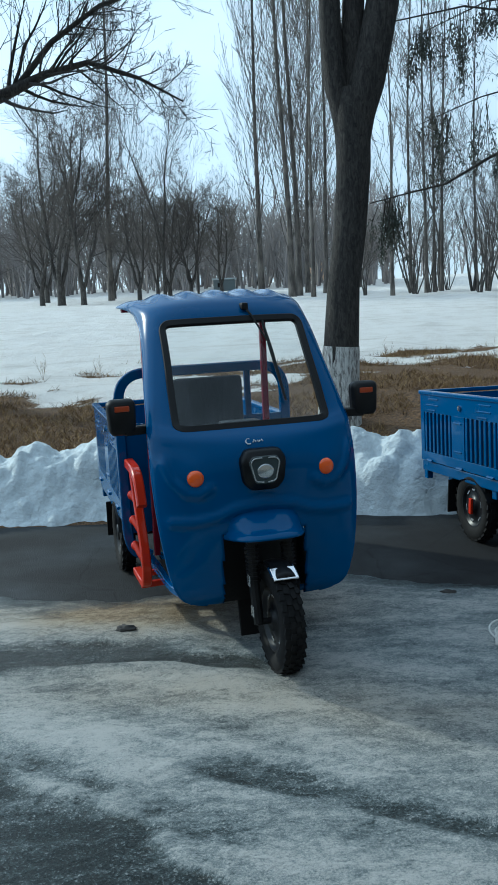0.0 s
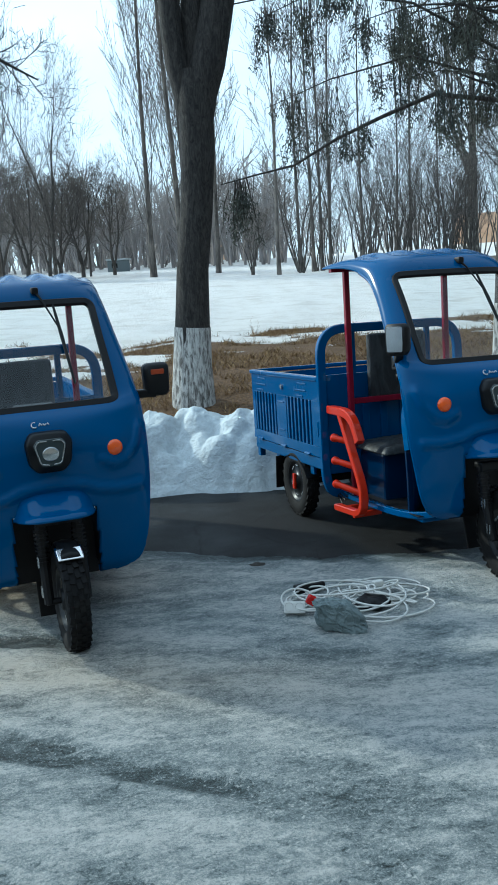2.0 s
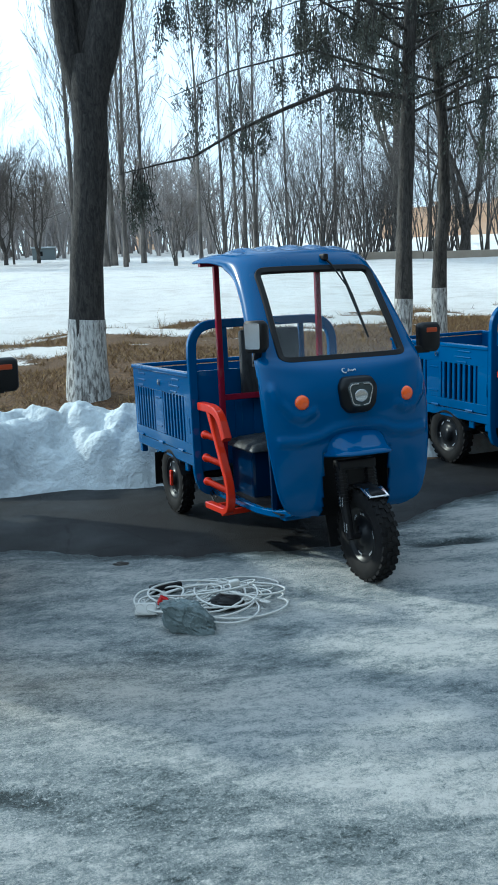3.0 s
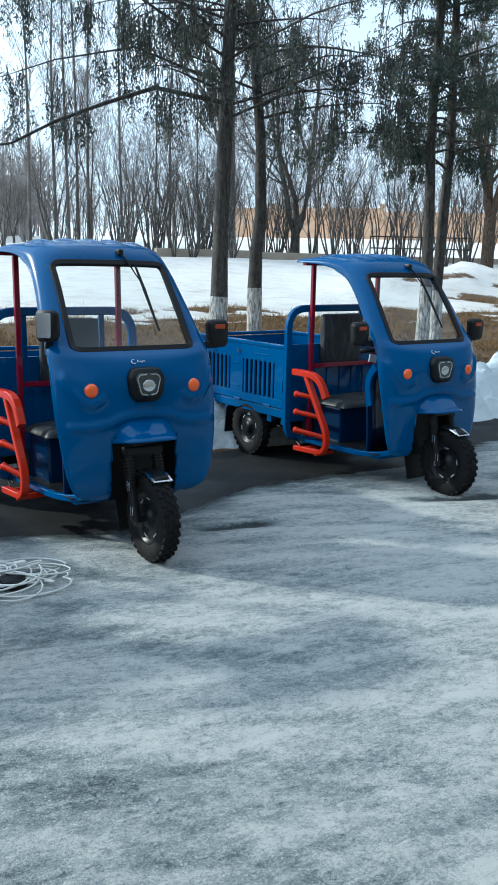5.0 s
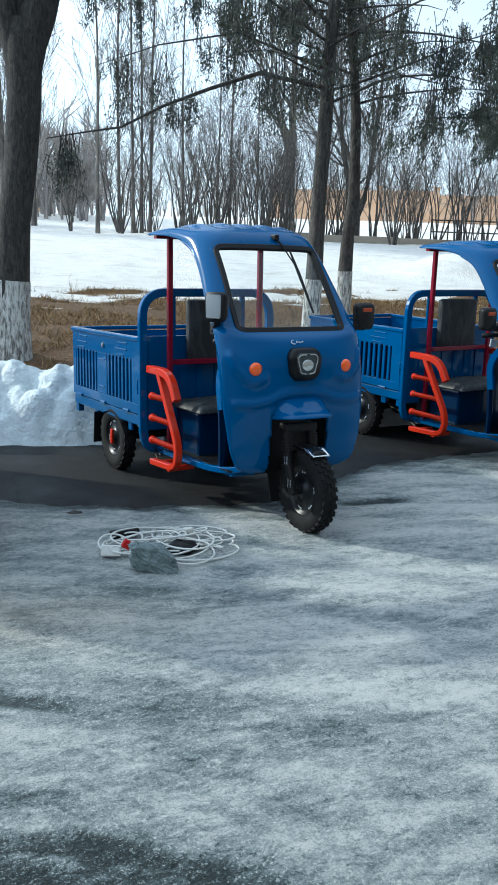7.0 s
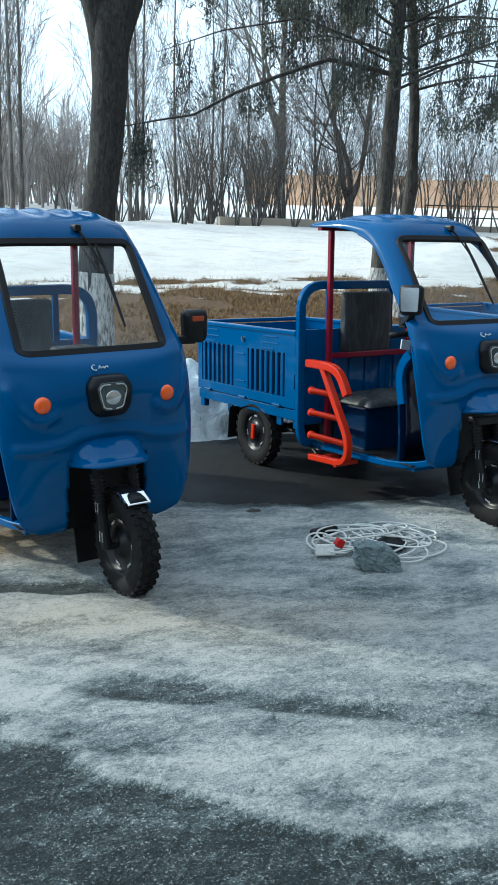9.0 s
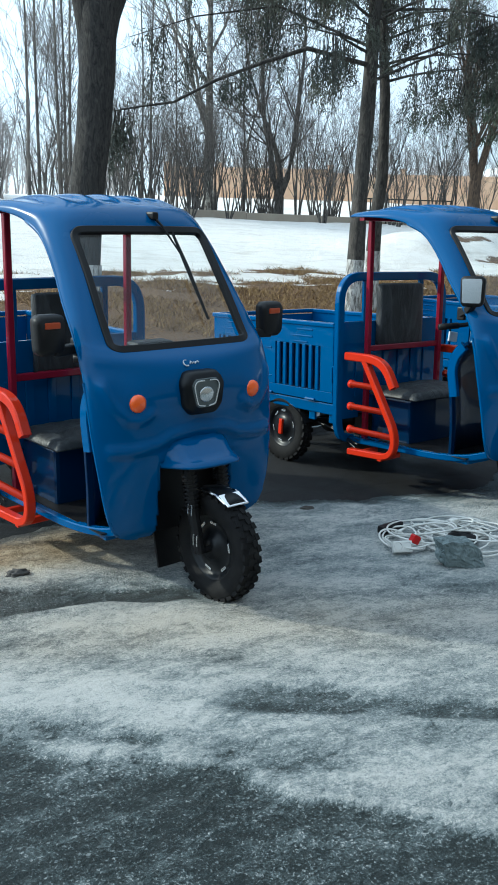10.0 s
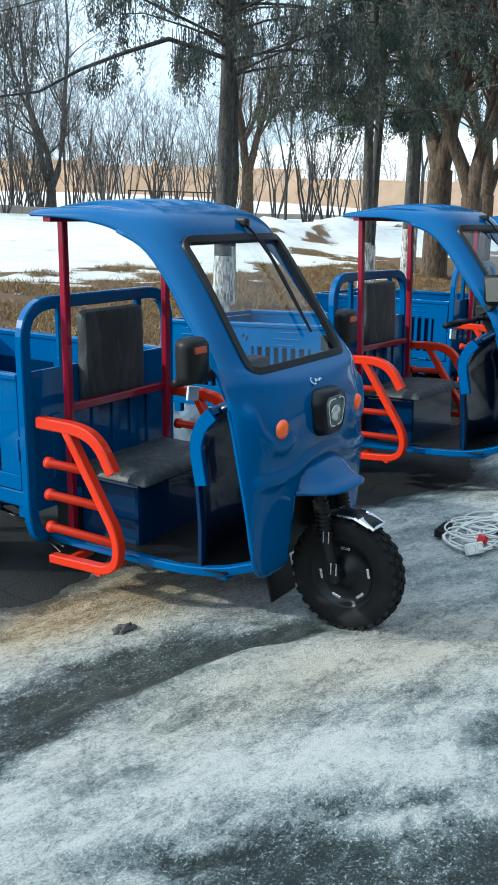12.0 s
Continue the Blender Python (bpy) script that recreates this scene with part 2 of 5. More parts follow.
be = nel.noise(8, 7, 0.7, nel.coords((3, 3, 0.8)), 1.0)
nel.colour(nel.mix(nel.ramp(be, (0.38, (0,)), (0.66, (1,))), (0.025, 0.023, 0.021), (0.11, 0.098, 0.085)))
nel.bump(be, 0.9, 0.03)
GREYBARK = mat("grey_bark", (0.14, 0.13, 0.12), 0.9)
nq = Nodes(GREYBARK)
bq = nq.noise(6, 5, 0.65, nq.coords((3, 3, 0.6)), 0.4)
nq.colour(nq.mix(nq.ramp(bq, (0.38, (0,)), (0.66, (1,))), (0.04, 0.037, 0.035), (0.14, 0.128, 0.115)))
nq.bump(bq, 0.7, 0.03)
PALEBARK = mat("pale_bark", (0.35, 0.34, 0.3), 0.85)
npb = Nodes(PALEBARK)
bp = npb.noise(5, 5, 0.65, npb.coords((2, 2, 1.2)), 0.4)
npb.colour(npb.mix(npb.ramp(bp, (0.42, (0,)), (0.6, (1,))), (0.11, 0.10, 0.09), (0.40, 0.39, 0.35)))
TWIG = mat("twigs", (0.15, 0.13, 0.115), 0.9)
# distance haze put into the thicket and poplar bark by paling their base colours
HAZE = mat("hazed_thicket_bark", (0.33, 0.305, 0.295), 0.95)
FARBARK = mat("hazed_poplar_bark", (0.2, 0.18, 0.16), 0.95)
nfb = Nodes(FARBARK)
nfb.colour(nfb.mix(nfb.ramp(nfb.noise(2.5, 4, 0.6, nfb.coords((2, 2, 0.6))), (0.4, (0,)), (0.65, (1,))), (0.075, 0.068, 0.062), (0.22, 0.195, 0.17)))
LIME = mat("whitewash", (0.5, 0.5, 0.48), 0.9)
nm = Nodes(LIME)
lw = nm.noise(11, 6, 0.65, nm.coords((3.0, 3.0, 0.7)), 0.6)
nm.colour(nm.mix(nm.ramp(lw, (0.40, (0,)), (0.58, (1,))), (0.14, 0.13, 0.12), (0.64, 0.63, 0.60)))
nm.bump(lw, 0.9, 0.03)
NEEDLE = mat("juniper_needles", (0.03, 0.045, 0.035), 0.85)
nn = Nodes(NEEDLE)
nn.colour(nn.mix(nn.ramp(nn.noise(1.6, 3), (0.35, (0,)), (0.7, (1,))), (0.05, 0.06, 0.054), (0.14, 0.145, 0.11)))
NEEDLE_GREEN = mat("pine_needles", (0.03, 0.06, 0.045), 0.8)
nn2 = Nodes(NEEDLE_GREEN)
nn2.colour(nn2.mix(nn2.ramp(nn2.noise(1.6, 3), (0.35, (0,)), (0.7, (1,))), (0.028, 0.05, 0.04), (0.095, 0.115, 0.078)))
DRYGRASS = mat("dry_grass", (0.34, 0.25, 0.13), 0.9)
ndg = Nodes(DRYGRASS)
ndg.colour(ndg.ramp(ndg.node("NewGeometry").outputs["Random Per Island"], (0.0, (0.065, 0.037, 0.017)), (0.55, (0.21, 0.128, 0.05)), (1.0, (0.44, 0.30, 0.13))))
# brick paled in its base colour for the haze of distance
BRICK = mat("tan_brick", (0.55, 0.30, 0.16), 0.9)
nbk = Nodes(BRICK)
bb = nbk.noise(0.9, 5)
nbk.colour(nbk.mix(nbk.ramp(bb, (0.35, (0,)), (0.7, (1,))), (0.58, 0.37, 0.23), (0.68, 0.48, 0.33)))
KERB = mat("kerb_concrete", (0.42, 0.36, 0.28), 0.9)
nkc = Nodes(KERB)
nkc.colour(nkc.mix(nkc.noise(3, 5), (0.32, 0.27, 0.21), (0.48, 0.42, 0.34)))
CONCRETE = mat("concrete", (0.30, 0.27, 0.22), 0.9)
nc = Nodes(CONCRETE)
nc.colour(nc.mix(nc.noise(3, 5), (0.16, 0.14, 0.11), (0.30, 0.265, 0.22)))
CABLE = mat("white_cable", (0.66, 0.66, 0.63), 0.45)
BAG = mat("grey_plastic_bag", (0.10, 0.135, 0.145), 0.35)
nbag = Nodes(BAG)
nbag.bump(nbag.noise(22, 4, 0.6, nbag.coords((1, 1, 0.5)), 1.5), 1.0, 0.03)
nbag.colour(nbag.mix(nbag.noise(9, 4), (0.085, 0.115, 0.12), (0.26, 0.32, 0.33)))
STONE = mat("stone", (0.06, 0.055, 0.05), 0.8)
HUTWALL = mat("hut_wall", (0.16, 0.19, 0.2), 0.8)

# ---- building helpers ----


def part(name, bm, material, parent, label="", smooth=False):
    me = bpy.data.meshes.new(name)
    bm.normal_update()
    bm.to_mesh(me)
    bm.free()
    me.materials.append(material)
    if smooth:
        me.shade_smooth()
    ob = new(name, me)
    ob.parent = parent
    if label:
        tagged(ob, label)
    return ob


def thing(name, label, category, group="", kind=""):
    ob = new(name)
    ob.empty_display_size = 0.1
    return tagged(ob, label, category, group, kind)


def box(bm, c, s, bevel=0.0, rot=None):
    m = Matrix.Translation(c) @ (rot.to_4x4() if rot else Matrix()) @ Matrix.Diagonal((*s, 1))
    made = bmesh.ops.create_cube(bm, size=1, matrix=m)["verts"]
    if bevel:
        es = list({e for v in made for e in v.link_edges})
        bmesh.ops.bevel(bm, geom=es, offset=bevel, segments=2, affect="EDGES", profile=0.6)


def ring_frame(d, up=Vector((0, 0, 1))):
    d = d.normalized()
    if abs(d.dot(up)) > 0.95:
        up = Vector((0, 1, 0))
    a = d.cross(up).normalized()
    return a, a.cross(d).normalized()


def sweep(bm, pts, radii, sides=8, flat=None, up=Vector((0, 0, 1)), closed=False):
    """A tube along pts. radii: one number or one a point. flat: (half width, half height) for a box section with rounded corners."""
    pts = [Vector(p) for p in pts]
    n = len(pts)
    rings = []
    for i, p in enumerate(pts):
        if closed:
            d = pts[(i + 1) % n] - pts[i - 1]
        else:
            d = pts[min(i + 1, n - 1)] - pts[max(i - 1, 0)]
        a, b = ring_frame(d, up)
        r = radii[i] if isinstance(radii, (list, tuple)) else radii
        if flat:
            w, h = flat
            k = 0.25 * min(w, h)
            sec = [(w - k, h), (w, h - k), (w, -h + k), (w - k, -h), (-w + k, -h), (-w, -h + k), (-w, h - k), (-w + k, h)]
            rings.append([bm.verts.new(p + a * x + b * y) for x, y in sec])
        else:
            rings.append([bm.verts.new(p + (a * math.cos(2 * math.pi * j / sides) + b * math.sin(2 * math.pi * j / sides)) * r) for j in range(sides)])
    m = len(rings[0])
    for i in range(n if closed else n - 1):
        r0, r1 = rings[i], rings[(i + 1) % n]
        for j in range(m):
            bm.faces.new((r0[j], r0[(j + 1) % m], r1[(j + 1) % m], r1[j]))
    if not closed:
        bm.faces.new(rings[0][::-1])
        bm.faces.new(rings[-1])


def bend(pts, r=0.05, steps=5):
    """A polyline with its inner corners rounded to about r."""
    pts = [Vector(p) for p in pts]
    out = [pts[0]]
    for a, b, c in zip(pts, pts[1:], pts[2:]):
        d1, d2 = (a - b), (c - b)
        k1, k2 = min(r, d1.length * 0.48), min(r, d2.length * 0.48)
        p, q = b + d1.normalized() * k1, b + d2.normalized() * k2
        for i in range(steps + 1):
            t = i / steps
            out.append(p * (1 - t) ** 2 + b * 2 * t * (1 - t) + q * t * t)
    return out + [pts[-1]]


def lathe(bm, profile, segs=32, axis="x", centre=(0, 0, 0)):
    """Turns (radius, along) pairs round an axis."""
    c = Vector(centre)
    rings = []
    for r, a in profile:
        ring = []
        for j in range(segs):
            t = 2 * math.pi * j / segs
            u, v = r * math.cos(t), r * math.sin(t)
            ring.append(bm.verts.new(c + Vector({"x": (a, u, v), "y": (u, a, v), "z": (u, v, a)}[axis])))
        rings.append(ring)
    for r0, r1 in zip(rings, rings[1:]):
        for j in range(segs):
            bm.faces.new((r0[j], r0[(j + 1) % segs], r1[(j + 1) % segs], r1[j]))
    return rings


def smoothstep(a, b, x):
    t = np.clip((np.asarray(x, float) - a) / (b - a), 0, 1)
    return t * t * (3 - 2 * t)


LATTICE = np.random.RandomState(7).rand(256, 256)


def value_noise(x, y, scale, octaves=4, gain=0.5, seed=0):
    """Smooth noise on arrays, 0 to 1."""
    x, y = np.asarray(x, float) * scale + seed * 17.3, np.asarray(y, float) * scale + seed * 9.7
    total, amp, out = 0.0, 1.0, np.zeros(np.broadcast(x, y).shape)
    for _ in range(octaves):
        xi, yi = np.floor(x).astype(int), np.floor(y).astype(int)
        fx, fy = x - xi, y - yi
        fx, fy = fx * fx * (3 - 2 * fx), fy * fy * (3 - 2 * fy)
        g = lambda a, b: LATTICE[a % 256, b % 256]
        v = (g(xi, yi) * (1 - fx) + g(xi + 1, yi) * fx) * (1 - fy) + (g(xi, yi + 1) * (1 - fx) + g(xi + 1, yi + 1) * fx) * fy
        out += amp * v
        total += amp
        amp *= gain
        x, y = x * 2.03 + 5.1, y * 2.03 + 3.7
    return out / total


def sheet(name, xs, ys, zfun, material, attrs=(), keep=None):
    """A grid of heights as one mesh object; attrs: (name, function of x, y)."""
    X, Y = np.meshgrid(xs, ys)
    Z = zfun(X, Y)
    nx, ny = len(xs), len(ys)
    co = np.stack([X, Y, Z], -1).reshape(-1, 3)
    i = (np.arange(ny - 1)[:, None] * nx + np.arange(nx - 1)[None]).ravel()
    quads = np.stack([i, i + 1, i + nx + 1, i + nx], -1)
    if keep is not None:
        k = keep(X, Y, Z).ravel()
        quads = quads[k[quads].any(1)]
        used, inv = np.unique(quads, return_inverse=True)
        co, quads = co[used], inv.reshape(-1, 4)
        X, Y = co[:, 0], co[:, 1]
    me = bpy.data.meshes.new(name)
    me.from_pydata(co.tolist(), [], quads.tolist())
    for an, fun in attrs:
        at = me.attributes.new(an, "FLOAT", "POINT")
        at.data.foreach_set("value", np.ascontiguousarray(fun(X, Y).ravel(), dtype=np.float32))
    me.materials.append(material)
    me.shade_smooth()
    me.update()
    return new(name, me)


# ---- ground, road, ice, snow ----


def road_edge(x):
    return 6.85 + 0.27 * np.log1p(np.exp((np.clip(x, -50, 60) - 3.6) * 2.0)) / 2.0


def land_height(x, y):
    x, y = np.asarray(x, float), np.asarray(y, float)
    u = y - road_edge(x)
    z = np.interp(u, [-0.2, 0.0, 2.6, 5.0, 20.0, 34.0, 75.0, 200.0, 2000.0], [-0.05, 0.0, 0.39, 0.62, 1.66, 1.9, 3.35, 5.0, 9.0])
    lumps = (value_noise(x, y, 0.9, 4, 0.5, 3) - 0.5) * 0.16 * smoothstep(0.2, 1.5, u) * (1 - smoothstep(12, 40, u))
    heap = smoothstep(9.5, 12.5, x) * (1 - smoothstep(30, 40, x)) * np.exp(-((u - 9.5 - 0.08 * x) / 1.6) ** 2) * (0.15 + 0.75 * value_noise(x, y, 0.55, 4, 0.55, 5))
    right = 0.035 * np.clip(x - 15, 0, 120) * smoothstep(20, 60, u)
    r = np.hypot(x, y)
    hill = smoothstep(0.45, 0.95, np.arctan2(x, np.maximum(y, 1.0))) * smoothstep(260, 900, r) * (55 + 50 * value_noise(x, y, 0.004, 4, 0.5, 30))
    return z + lumps + heap + right + hill


def snow_cover(x, y):
    u = y - road_edge(x)
    n = value_noise(x, y, 0.55, 5, 0.55, 1) - 0.5
    streaky = value_noise(x * 0.35, y, 1.3, 4, 0.55, 6) - 0.5
    fine = value_noise(x * 0.6, y, 3.2, 4, 0.6, 33) - 0.5
    base = 0.5 + fine * 0.9 + 0.22 * (u - 6.0 - 0.09 * np.clip(x - 3, 0, 12)) + n * 1.1 + streaky * 1.2
    base = np.where(u > 8.5, np.maximum(base, 0.75 + n * 0.5), base)
    heap = smoothstep(9.5, 12.5, x) * (1 - smoothstep(30, 40, x)) * np.exp(-((u - 9.5 - 0.08 * x) / 1.5) ** 2)
    far = smoothstep(150, 300, np.hypot(x, y)) * np.clip(value_noise(x, y, 0.02, 5, 0.6, 31) - 0.56, 0, 1) * 3.0
    base = base - far
    track = np.exp(-((u - 40.0 + 0.15 * x) / 1.6) ** 2) * (0.25 + 1.1 * value_noise(x, y, 0.3, 3, 0.5, 35)) * (1 - smoothstep(12, 20, x))
    return np.clip(base - heap * (0.35 + 1.6 * (value_noise(x, y, 0.9, 4, 0.6, 8) - 0.35)) - track, 0, 1)


def spread(a, b, step, lo, hi, grow=1.13):
    """Even steps from a to b, then growing ones out to lo and hi."""
    mid = list(np.arange(a, b, step))
    s, v, right = step, mid[-1], []
    while v < hi:
        s *= grow
        v += s
        right.append(v)
    s, v, left = step, a, []
    while v > lo:
        s *= grow
        v -= s
        left.append(v)
    return np.array(left[::-1] + mid + right)


ground = sheet("ground", spread(-5, 14, 0.12, -900, 900, 1.1), spread(6.5, 16, 0.10, -120, 2200, 1.08), land_height, LAND, [("snow", snow_cover)])
tagged(ground, "brown dead grass verge and snow-covered field rising behind", "ground", kind="structure")

road = sheet("road", spread(-5, 9, 0.3, -120, 120, 1.3), spread(1, 9, 0.3, -60, 60, 1.3),
             lambda x, y: np.where(y - road_edge(x) < 0.35, 0.0, -0.4) + (value_noise(x, y, 0.5, 3, 0.5, 2) - 0.5) * 0.012, ASPHALT)
tagged(road, "dark worn asphalt road under the parked tricycles", "road", kind="structure")

# long dark hollows in the ice: x, y, half length, half width, turn in degrees, depth
HOLLOWS = [(-0.35, 4.03, 0.40, 0.07, -14, 1.4), (-0.95, 4.12, 0.46, 0.16, 4, 1.5), (-1.42, 3.95, 0.22, 0.11, 20, 0.7), (-0.02, 2.93, 0.27, 0.10, -26, 0.85),
           (0.55, 2.64, 0.34, 0.07, -25, 0.75), (3.0, 4.7, 0.25, 0.06, 0, 1.1), (4.9, 4.9, 0.5, 0.07, -8, 1.1), (5.9, 5.45, 0.45, 0.14, 10, 1.1)]


def ice_edge(x):
    return 5.03 + 0.17 * np.log1p(np.exp((np.clip(x, -40, 40) - 2.6) * 2.5)) / 2.5 * 2.3 + 0.12 * np.sin(x * 2.1 + 0.5) + (value_noise(x, 0 * x, 1.7, 4, 0.6, 4) - 0.5) * 0.35 - 0.16 * smoothstep(0.4, 1.0, x) * (1 - smoothstep(2.2, 3.2, x))


def ice_depth(x, y):
    """0 at bare road, 1 where the ice is thick."""
    c, s = math.cos(radians(-28)), math.sin(radians(-28))
    a, b = x * c + y * s, -x * s + y * c
    streaks = value_noise(a * 0.24, b, 3.4, 5, 0.6, 9) + 0.10 * smoothstep(0.6, 1.6, x)
    fine = value_noise(a * 0.35, b, 12, 3, 0.6, 16)
    blotch = value_noise(x, y, 1.1, 4, 0.55, 12)
    d = 0.92 + (streaks - 0.5) * 0.85 + (fine - 0.5) * 0.5 + (blotch - 0.5) * 0.5
    for hx, hy, hl, hw, turn, deep in HOLLOWS:
        c, s = math.cos(radians(turn)), math.sin(radians(turn))
        p, q = (x - hx) * c + (y - hy) * s, -(x - hx) * s + (y - hy) * c + (fine - 0.5) * 0.10
        d = d - deep * np.exp(-((p / hl) ** 4 + (q / hw) ** 4)) * (0.55 + 0.75 * streaks)
    edge = smoothstep(-0.10, 0.45, ice_edge(x) - y)
    s = y + 0.80 * np.clip(x, -1.1, 2.6) - 2.30 + (streaks - 0.5) * 0.65 + (fine - 0.5) * 0.25
    near = smoothstep(-0.16, 0.30, s)
    crust = 0.55 * np.exp(-((s - 0.02) / 0.06) ** 2) * smoothstep(0.45, 0.6, fine + 0.3 * streaks)
    return (np.clip(d, 0, 1.3) * (0.02 + 0.98 * near) + crust) * smoothstep(-0.10, 0.10, ice_edge(x) - y + (fine - 0.5) * 0.12) * (0.55 + 0.45 * edge)


def ice_height(x, y):
    d = ice_depth(x, y)
    dent = sum(0.024 * np.exp(-(((x - wx) / 0.09) ** 2 + ((y - wy) / 0.14) ** 2)) for wx, wy in ((0.07, 3.91), (4.80, 5.10)))
    lip = 0.022 * np.exp(-((y - 3.87 + 0.10 * x) / 0.05) ** 2) * smoothstep(-1.5, -1.1, x) * (1 - smoothstep(-0.45, -0.2, x))
    return 0.010 + 0.022 * np.clip(d, 0, 1.2) + lip - dent + (value_noise(x, y, 9, 3, 0.5, 11) - 0.5) * 0.010 - 0.03 * (y > ice_edge(x) + 0.1)


def sand_and_sunlight(x, y):
    n = value_noise(x, y, 2.4, 5, 0.6, 14)
    # sand, plus painted sunlight: cream band by front wheel, sun patches under second tricycle
    return np.clip((np.exp(-(((x + 0.7) / 0.95) ** 2 + ((y - 4.70) / 0.36) ** 2)) + 0.42 * np.exp(-((x / 1.4) ** 4 + ((y - 3.55 + 0.25 * x) / 0.30) ** 2)) + 0.8 * np.exp(-(((x - 2.16) / 0.12) ** 2 + ((y - 4.98) / 0.18) ** 2)) + 0.35 * np.exp(-(((x - 5.2) / 0.5) ** 2 + ((y - 4.4) / 0.5) ** 2))) * (0.30 + 1.3 * n), 0, 1)


ice_sheet = sheet("ice_sheet", spread(-2.2, 6.4, 0.022, -60, 60, 1.25), spread(1.4, 6.3, 0.022, -50, 60, 1.25), ice_height, ICE,
                  [("thick", ice_depth), ("sand_sun", sand_and_sunlight)], keep=lambda x, y, z: y < ice_edge(x) + 0.3)
tagged(ice_sheet, "dirty packed ice and slush streaked over the road", "ice", kind="structure")


def lumps(x, y, size, seed):
    """Rounded clods side by side, 0 to 1."""
    x, y = np.asarray(x, float) / size, np.asarray(y, float) / size
    xi, yi = np.floor(x).astype(int), np.floor(y).astype(int)
    best = np.zeros(x.shape)
    for i in (-1, 0, 1):
        for j in (-1, 0, 1):
            a, b = (xi + i + seed * 31) % 256, (yi + j + seed * 57) % 256
            px, py = xi + i + LATTICE[a, b], yi + j + LATTICE[b, a]
            d = ((x - px) ** 2 + (y - py) ** 2) / (0.35 + 0.55 * LATTICE[(a + 91) % 256, b])
            best = np.maximum(best, np.sqrt(np.clip(1 - d, 0, 1)) * (0.45 + 0.55 * LATTICE[a, (b + 77) % 256]))
    return best


def bank_height(x, y):
    u = y - road_edge(x)
    crest = 0.34 + 0.34 * value_noise(x, y * 0.3, 0.8, 4, 0.55, 21) - 0.08 * np.exp(-((x - 1.5) / 0.7) ** 2) - 0.12 * smoothstep(-1.3, -2.3, x)
    foot = (value_noise(x, 0 * y, 1.1, 3, 0.5, 22) - 0.5) * 0.3 + 0.2 * np.exp(-((x - 1.4) / 0.6) ** 2) + 0.26 * np.exp(-((x - 0.15) / 0.42) ** 2)
    prof = smoothstep(-0.14, 0.60, u + foot) * (1 - smoothstep(0.62, 1.40, u + foot * 0.5))
    return land_height(x, y) - 0.06 + prof * crest + ((value_noise(x, y, 3.0, 3, 0.5, 23) - 0.5) * 0.26 + lumps(x, y, 0.36, 1) * 0.15 + lumps(x, y, 0.17, 2) * 0.10 + lumps(x, y, 0.09, 3) * 0.05 - 0.13 + (value_noise(x, y, 13, 2, 0.5, 24) - 0.5) * 0.05) * np.sqrt(prof)


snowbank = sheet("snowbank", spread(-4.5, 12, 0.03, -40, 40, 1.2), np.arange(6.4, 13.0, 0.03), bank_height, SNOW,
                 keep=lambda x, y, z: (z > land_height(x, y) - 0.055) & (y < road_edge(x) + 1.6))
tagged(snowbank, "grainy grey-white ploughed snowbank along the road edge", "snowbank", kind="stuff")

# ---- cargo tricycle: x to its driver's left, y from nose to tail, z up; origin on the ground under the headlamp ----
# stations up the nose and back over the roof: half width, centre y, centre z, edge y, edge z
SHELL = [
    (0.278, 0.180, 0.282, 0.168, 0.284), (0.359, 0.163, 0.295, 0.162, 0.303), (0.407, 0.141, 0.332, 0.156, 0.345), (0.441, 0.130, 0.415, 0.154, 0.435),
    (0.462, 0.118, 0.540, 0.159, 0.560), (0.476, 0.108, 0.640, 0.171, 0.670), (0.485, 0.104, 0.740, 0.188, 0.780), (0.489, 0.100, 0.850, 0.206, 0.880),
    (0.490, 0.102, 0.950, 0.231, 0.985), (0.487, 0.136, 1.045, 0.268, 1.085), (0.481, 0.196, 1.098, 0.306, 1.135), (0.476, 0.242, 1.140, 0.342, 1.185),
    (0.463, 0.328, 1.275, 0.439, 1.300), (0.446, 0.410, 1.405, 0.523, 1.410), (0.434, 0.486, 1.525, 0.617, 1.515), (0.428, 0.530, 1.595, 0.691, 1.572),
    (0.428, 0.566, 1.645, 0.770, 1.607), (0.432, 0.632, 1.690, 0.850, 1.635), (0.440, 0.755, 1.720, 0.940, 1.653), (0.448, 0.880, 1.731, 1.025, 1.663),
    (0.456, 1.010, 1.728, 1.105, 1.668), (0.464, 1.135, 1.715, 1.182, 1.672), (0.470, 1.235, 1.698, 1.245, 1.674)]


def shell_station(v):
    i = min(int(v), len(SHELL) - 2)
    a = SHELL[max(i - 1, 0)], SHELL[i], SHELL[i + 1], SHELL[min(i + 2, len(SHELL) - 1)]
    t = v - i
    return [0.5 * (2 * q + (r - p) * t + (2 * p - 5 * q + 4 * r - s) * t * t + (3 * q - p - 3 * r + s) * t ** 3) for p, q, r, s in zip(*a)]


def near_line(x, z, line):
    best = 9.0
    for (ax, az), (bx, bz) in zip(line, line[1:]):
        dx, dz = bx - ax, bz - az
        t = max(0, min(1, ((x - ax) * dx + (z - az) * dz) / (dx * dx + dz * dz)))
        best = min(best, math.hypot(x - ax - t * dx, z - az - t * dz))
    return best


CREASE_A = [(0.43, 0.70), (0.34, 0.695), (0.22, 0.71), (0.14, 0.745), (0.0, 0.76)]
CREASE_B = [(0.445, 0.98), (0.42, 0.90), (0.36, 0.835), (0.30, 0.825), (0.25, 0.85)]


